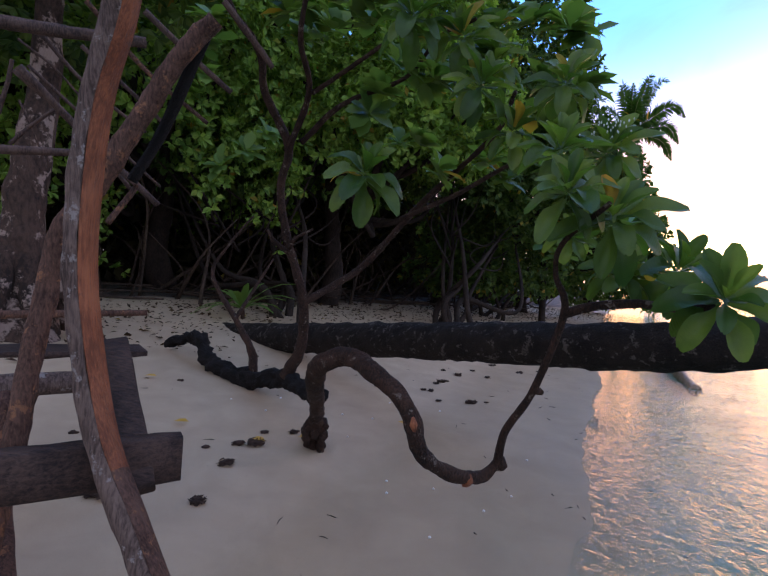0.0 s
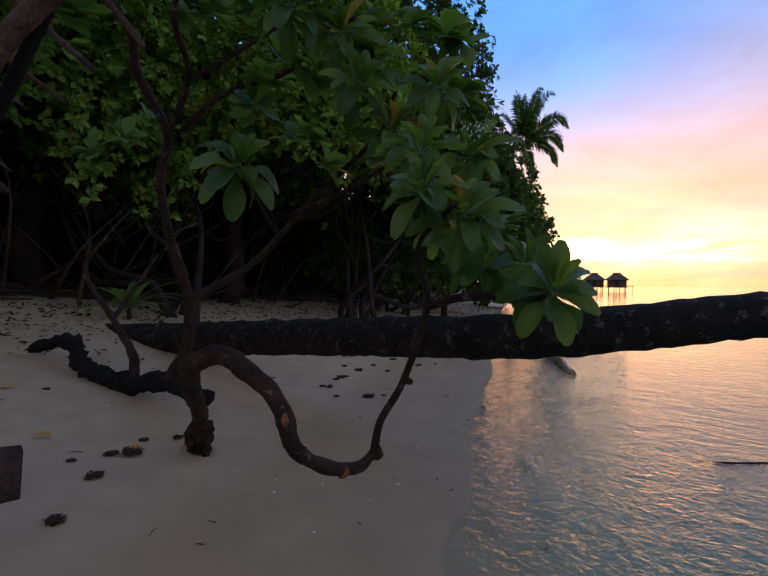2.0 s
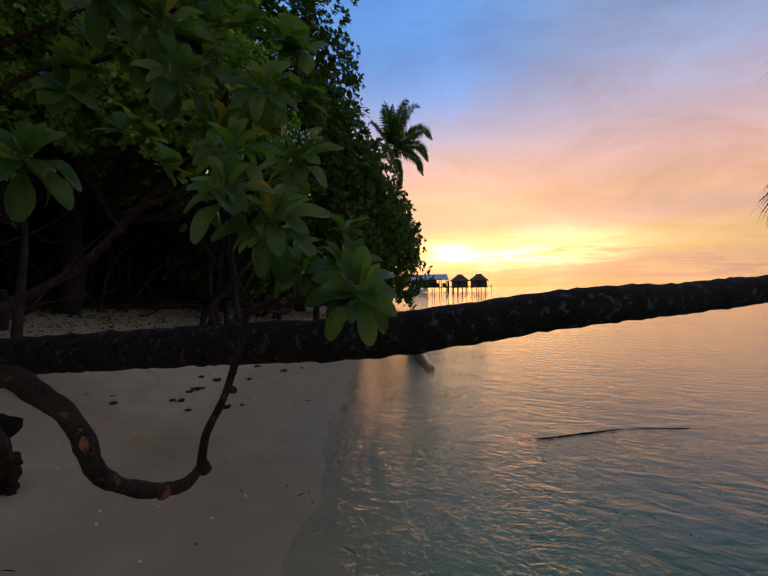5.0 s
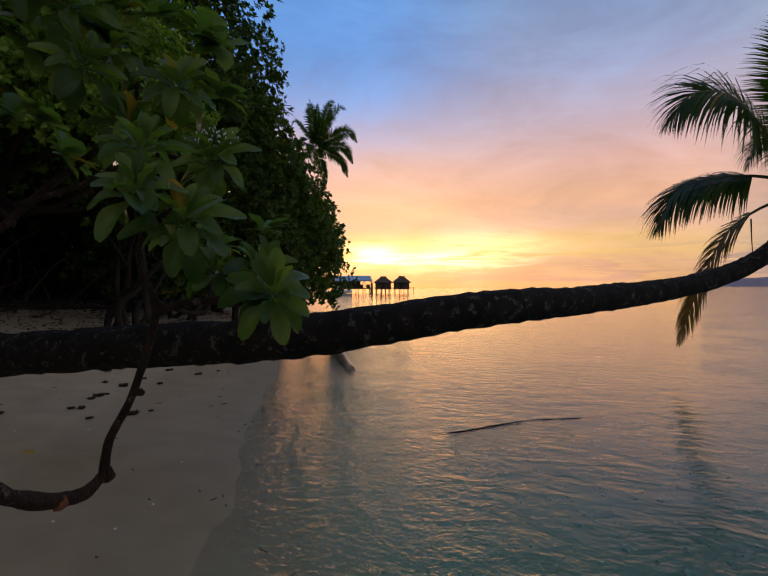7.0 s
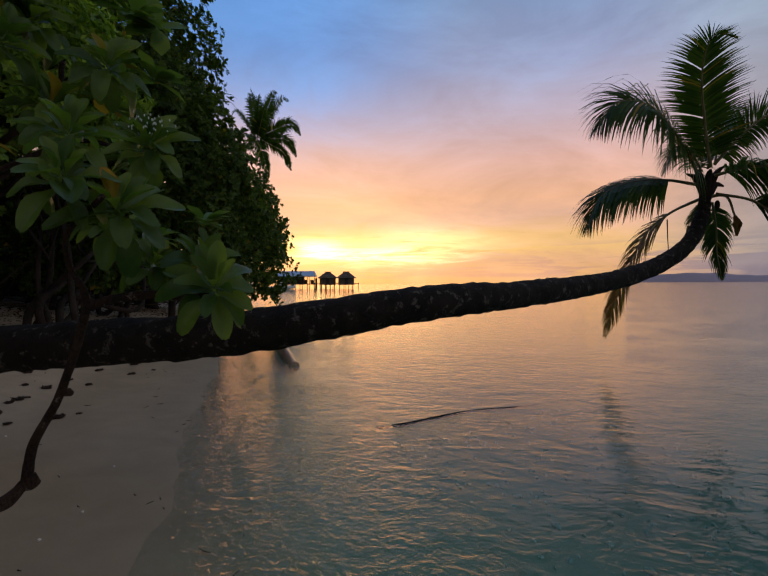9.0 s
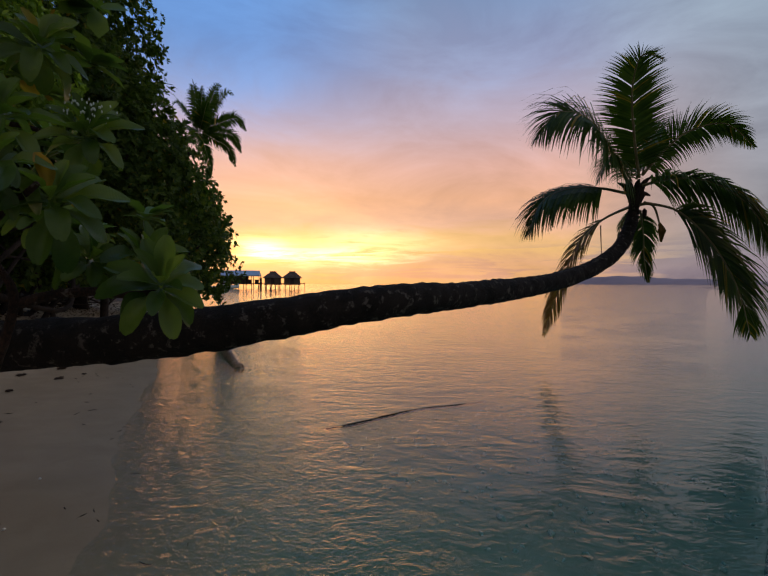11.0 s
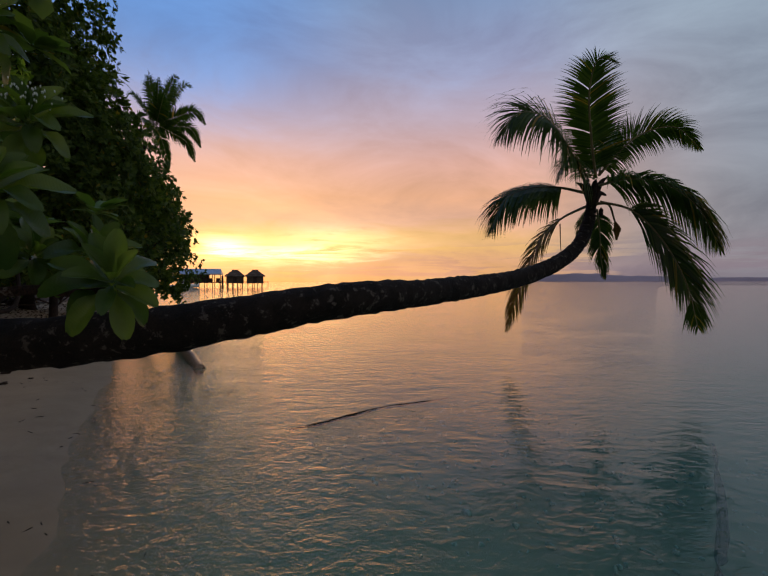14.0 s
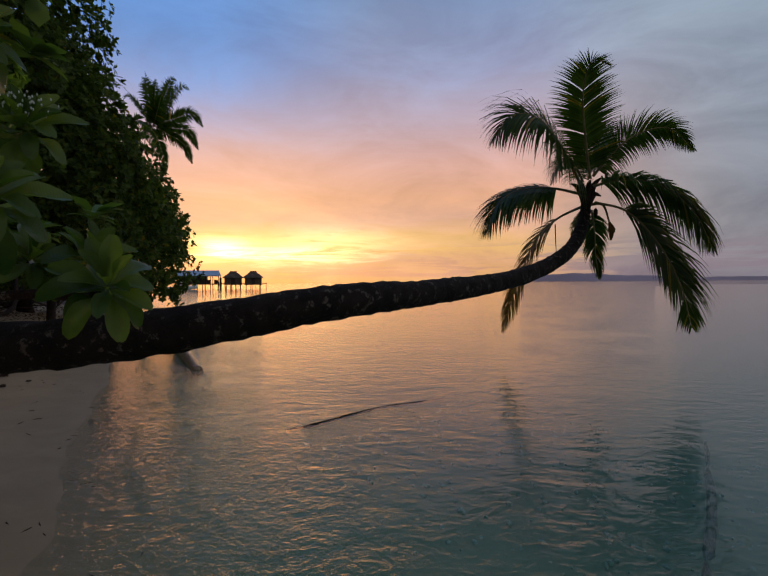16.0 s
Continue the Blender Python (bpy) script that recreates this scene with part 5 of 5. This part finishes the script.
def build_drift():
    thing("drift_log", tube([(5.78, 9.62, 0.10), (5.40, 8.65, 0.09), (5.00, 7.70, 0.04), (4.60, 6.72, -0.03)], [0.09, 0.115, 0.115, 0.085], 9, 12, 0.12, 6, 3), WET_LOG,
          "wet brown log lying half in the water", "log")
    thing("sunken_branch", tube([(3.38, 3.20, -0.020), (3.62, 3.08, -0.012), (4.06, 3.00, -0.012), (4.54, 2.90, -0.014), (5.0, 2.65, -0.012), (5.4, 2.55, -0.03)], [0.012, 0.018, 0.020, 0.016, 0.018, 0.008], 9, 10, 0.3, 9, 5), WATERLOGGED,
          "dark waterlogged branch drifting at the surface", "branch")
    thing("sunken_pole", tube([(6.1, -0.11, -0.24), (5.5, -0.14, -0.17), (5.1, -0.15, -0.16), (4.9, -0.155, -0.15), (4.5, -0.18, -0.14), (3.9, -0.19, -0.13), (3.55, -0.18, -0.14), (3.45, -0.17, -0.14), (3.2, -0.18, -0.13), (2.8, -0.19, -0.14)],
                              [0.010, 0.022, 0.008, 0.026, 0.030, 0.036, 0.030, 0.007, 0.028, 0.024], 5, 9, 0.25, 9, 6), WATERLOGGED,
          "dark pole lying on the shallow sea bed", "pole")
    rng = np.random.default_rng(8)
    for x, y, r in ((-1.03, 3.03, 0.085), (-1.03, 2.56, 0.085), (-0.93, 3.37, 0.11), (-1.05, 3.34, 0.07), (-0.93, 3.61, 0.05), (-0.71, 3.7, 0.06), (-0.58, 3.62, 0.05), (-1.53, 2.47, 0.1), (1, 5.2, 0.1), (2.13, 7.15, 0.08), (1.51, 6.61, 0.06), (0.58, 5.5, 0.07), (0.76, 5.96, 0.1), (0.68, 5.85, 0.07), (0.84, 6.05, 0.06), (1.06, 6.47, 0.09), (0.49, 5.51, 0.05), (0.63, 5.16, 0.05), (-1.98, 4.48, 0.05), (-2.11, 3.12, 0.045), (0.87, 6.62, 0.07), (1.79, 7.49, 0.08), (-0.07, 5.35, 0.06), (1.2, 5.3, 0.04), (-1.24, 3.22, 0.04), (1.35, 6.9, 0.06), (2.35, 7.9, 0.09), (0.95, 7.3, 0.08), (2.5, 7.4, 0.05)):
        z = sand_at(x, y)
        long = rng.uniform(1.0, 1.7)
        r *= 0.8
        strands = []
        core = np.array((x, y, z + r * 0.16))
        for k in range(90):
            d = np.clip(rng.normal(size=3), -1.25, 1.25) * np.array((long, 0.9, 0.7)) * 0.30
            c = core + d * (r, r, 0) + (0, 0, abs(d[2]) * r * 0.8)
            e = rng.normal(size=3) * np.array((1.0, 1.0, 0.5)) * r * 0.20
            strands.append(tube([c - e, c + rng.normal(size=3) * r * 0.10, c + e * (1, 1, -0.5)], [0.0015, r * 0.06 + 0.002, 0.001], 2, 4, 0.5, 40, k))
        lump = weld(*strands)
        thing("seaweed_clump", lump, WEED, "small dark clump of dried seaweed on the sand", "seaweed", "weed clumps on the beach", False)
    n = 800
    x, y = rng.uniform(2.2, 7.5, n), rng.uniform(-2.2, 3.2, n)
    keep = shore_of(x, y) < -1.9
    bits = []
    for px, py in zip(x[keep], y[keep]):
        r = rng.uniform(0.009, 0.024) * (1.7 if rng.random() < 0.2 else 1.0)
        c = np.array((px, py, sand_at(px, py) + r * 0.4))
        e = rng.normal(size=3) * r * (0.6, 0.6, 0.1)
        bits.append(tube([c - e, c, c + e], [r * 0.35, r * 0.75, r * 0.4], 2, 7, 0.8, 60, px))
    tagged(mesh_object("coral_rubble", *weld(*bits), CORAL), "pale broken coral scattered over the shallow sea bed", "coral rubble", kind="stuff")
    for x, y in ((-1.6, 3.5), (0.14, 4.25), (-2.29, 4.39), (-0.66, 3.57), (-0.98, 3.42)):
        z = sand_at(x, y)
        thing("fallen_leaf", leaf_cloud(np.array([(x, y, z + 0.03)]), np.array([(1.0, rng.uniform(-1, 1), 0.05)]), np.array([(0.1, -0.1, 1.0)]), np.array([0.11]), True), YELLOW_LEAF,
              "yellow fallen leaf lying on the sand", "leaf", "yellow leaves on the beach")
    for k in range(84):
        s, y = rng.uniform(0.1, 4.2) if k % 2 else rng.uniform(-0.9, 1.4), rng.uniform(1.6, 7.5)
        x = 0.05 + 0.5 * y - s / 0.894
        a = rng.uniform(0, 3.14)
        l = rng.uniform(0.01, 0.045)
        e = np.array((math.cos(a), math.sin(a), 0)) * l
        c = np.array((x, y, sand_at(x, y) + 0.006))
        thing("twig", tube([c - e, c + rng.normal(size=3) * (0.006, 0.006, 0.001), c + e], [0.002, 0.003, 0.0015], 4, 5, 0.2, 30, k), CHARRED, "thin dark twig lying on the sand", "twig", "twigs on the beach")
    for k in range(16):
        s, y = rng.uniform(0.6, 3.2), rng.uniform(2.3, 5.0)
        x = 0.05 + 0.5 * y - s / 0.894
        c = np.array((x, y, sand_at(x, y) + 0.004))
        thing("shell", tube([c, c + (0.006, 0, 0.006), c + (0.016, 0.004, 0.003)], [0.004, 0.009, 0.002], 3, 6), SHELL, "tiny white shell bit on the sand", "shell", "shells on the beach")
    # leaf litter and weed along the high-water line
    n = 6500
    y = rng.uniform(4.0, 26.0, n)
    drift = np.array([noise.noise((v * 1.1, k * 0.37 % 5.0, 2.0)) for k, v in enumerate(y)])
    s = edge(y) - 1.3 + rng.normal(size=n) * 1.3 + 0.6 * np.sin(y * 1.7)
    s = np.where(rng.random(n) < 0.22, edge(y) - rng.uniform(0.5, 4.5, n), s)
    x = 0.05 + 0.5 * y - s / 0.894
    z = height(x, y) + 0.03
    fwd = rng.normal(size=(n, 3)) * np.array((1, 1, 0.18))
    lit = leaf_cloud(np.stack([x, y, z], 1), fwd, rng.normal(size=(n, 3)) * 0.35 + np.array((0, 0, 1.0)), rng.uniform(0.03, 0.10, n) * (1.0 + 0.8 * drift))
    tagged(mesh_object("leaf_litter", lit[0], lit[1], LITTER, None, "", False), "brown leaf litter and weed along the tide line", "leaf litter", kind="stuff")
    # dead sticks and roots on the bank
    bits = []
    for k in range(150):
        yy = rng.uniform(6.0, 22.0)
        ss = edge(yy) + rng.uniform(-0.6, 3.0)
        xx = 0.05 + 0.5 * yy - ss / 0.894
        c = np.array((xx, yy, sand_at(xx, yy) + 0.04))
        e = rng.normal(size=3) * np.array((0.9, 0.7, 0.28))
        e[2] = abs(e[2])
        bits.append(tube([c - e * (1, 1, 0), c + (0, 0, 0.05), c + e], [0.02, 0.026, 0.008], 4, 5, 0.2, 5, k))
    tagged(mesh_object("dead_wood", *weld(*bits), DRY_STEM), "tangle of dead sticks on the bank under the trees", "dead wood", kind="stuff")
    # bare stems rising into the shade
    thicket = root("thicket", at_shore(1.0, 14.0), "bare slanting stems of the thicket in deep shade", "thicket")
    for k in range(95):
        yy = rng.uniform(8.5, 24.0)
        ss = edge(yy) + rng.uniform(-0.8, 2.6)
        xx = 0.05 + 0.5 * yy - ss / 0.894
        c = np.array((xx, yy, sand_at(xx, yy) - 0.05))
        lean = np.array((rng.uniform(-1.6, 2.6), rng.uniform(-1.4, 0.4), rng.uniform(1.3, 3.2)))
        part("stem", tube([c, c + lean * 0.5 + rng.normal(size=3) * 0.32, c + lean], [rng.uniform(0.02, 0.05), 0.022, 0.010], 6, 7, 0.3, 4, k), DRY_STEM, thicket)
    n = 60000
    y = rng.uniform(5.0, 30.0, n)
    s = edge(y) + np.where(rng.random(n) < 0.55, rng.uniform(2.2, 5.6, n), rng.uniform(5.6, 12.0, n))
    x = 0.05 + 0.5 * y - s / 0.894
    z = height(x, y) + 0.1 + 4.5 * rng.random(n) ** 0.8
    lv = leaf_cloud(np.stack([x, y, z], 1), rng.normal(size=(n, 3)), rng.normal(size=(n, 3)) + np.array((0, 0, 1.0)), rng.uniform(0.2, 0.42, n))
    n = 34000
    y = rng.uniform(4.0, 34.0, n)
    s = edge(y) + rng.uniform(9.0, 20.0, n)
    x = 0.05 + 0.5 * y - s / 0.894
    z = height(x, y) + 0.3 + 12.5 * rng.random(n)
    far = leaf_cloud(np.stack([x, y, z], 1), rng.normal(size=(n, 3)), rng.normal(size=(n, 3)) + np.array((0, 0, 0.6)), rng.uniform(0.4, 0.85, n))
    tagged(mesh_object("backdrop_forest", far[0], far[1], TREE_LEAF, None, "", False), "dense dark forest leaves behind the beach trees", "forest", kind="stuff")
    tagged(mesh_object("thicket_leaves", lv[0], lv[1], THICKET, None, "", False), "dry brown thicket leaves and twigs, canopy shade put into their dark colour", "thicket", kind="stuff")


build_drift()


def build_strap_plant():
    x, y = -2.45, 7.95
    z = sand_at(x, y)
    t = root("strap_leaf_plant", (x, y, z), "light green strap-leaved plant growing by the fallen trunk", "plant")
    rnd = random.Random(7)
    for k in range(15):
        a = k * 2.39996
        d = np.array((math.cos(a), math.sin(a), rnd.uniform(0.6, 2.2)))
        d /= np.linalg.norm(d)
        s = np.cross(d, (0, 0, 1))
        s /= np.linalg.norm(s)
        p = np.array((x, y, z + 0.18))
        verts, ln = [], rnd.uniform(0.75, 1.1)
        for w in (0.03, 0.055, 0.06, 0.045, 0.006):
            verts += [p + s * w + (0, 0, 0.012), p, p - s * w + (0, 0, 0.012)]
            d = d + np.array((0, 0, -0.28))
            d /= np.linalg.norm(d)
            p = p + d * ln / 4
        faces = [(3 * j + i, 3 * j + i + 1, 3 * j + i + 4, 3 * j + i + 3) for j in range(4) for i in range(2)]
        part("leaf", (verts, faces), SHRUB_FAR, t)
    part("stem", tube([(x, y, z - 0.05), (x, y, z + 0.1), (x, y, z + 0.22)], [0.04, 0.035, 0.03], 3, 8, 0.1, 9), SHRUB_BARK, t)


build_strap_plant()
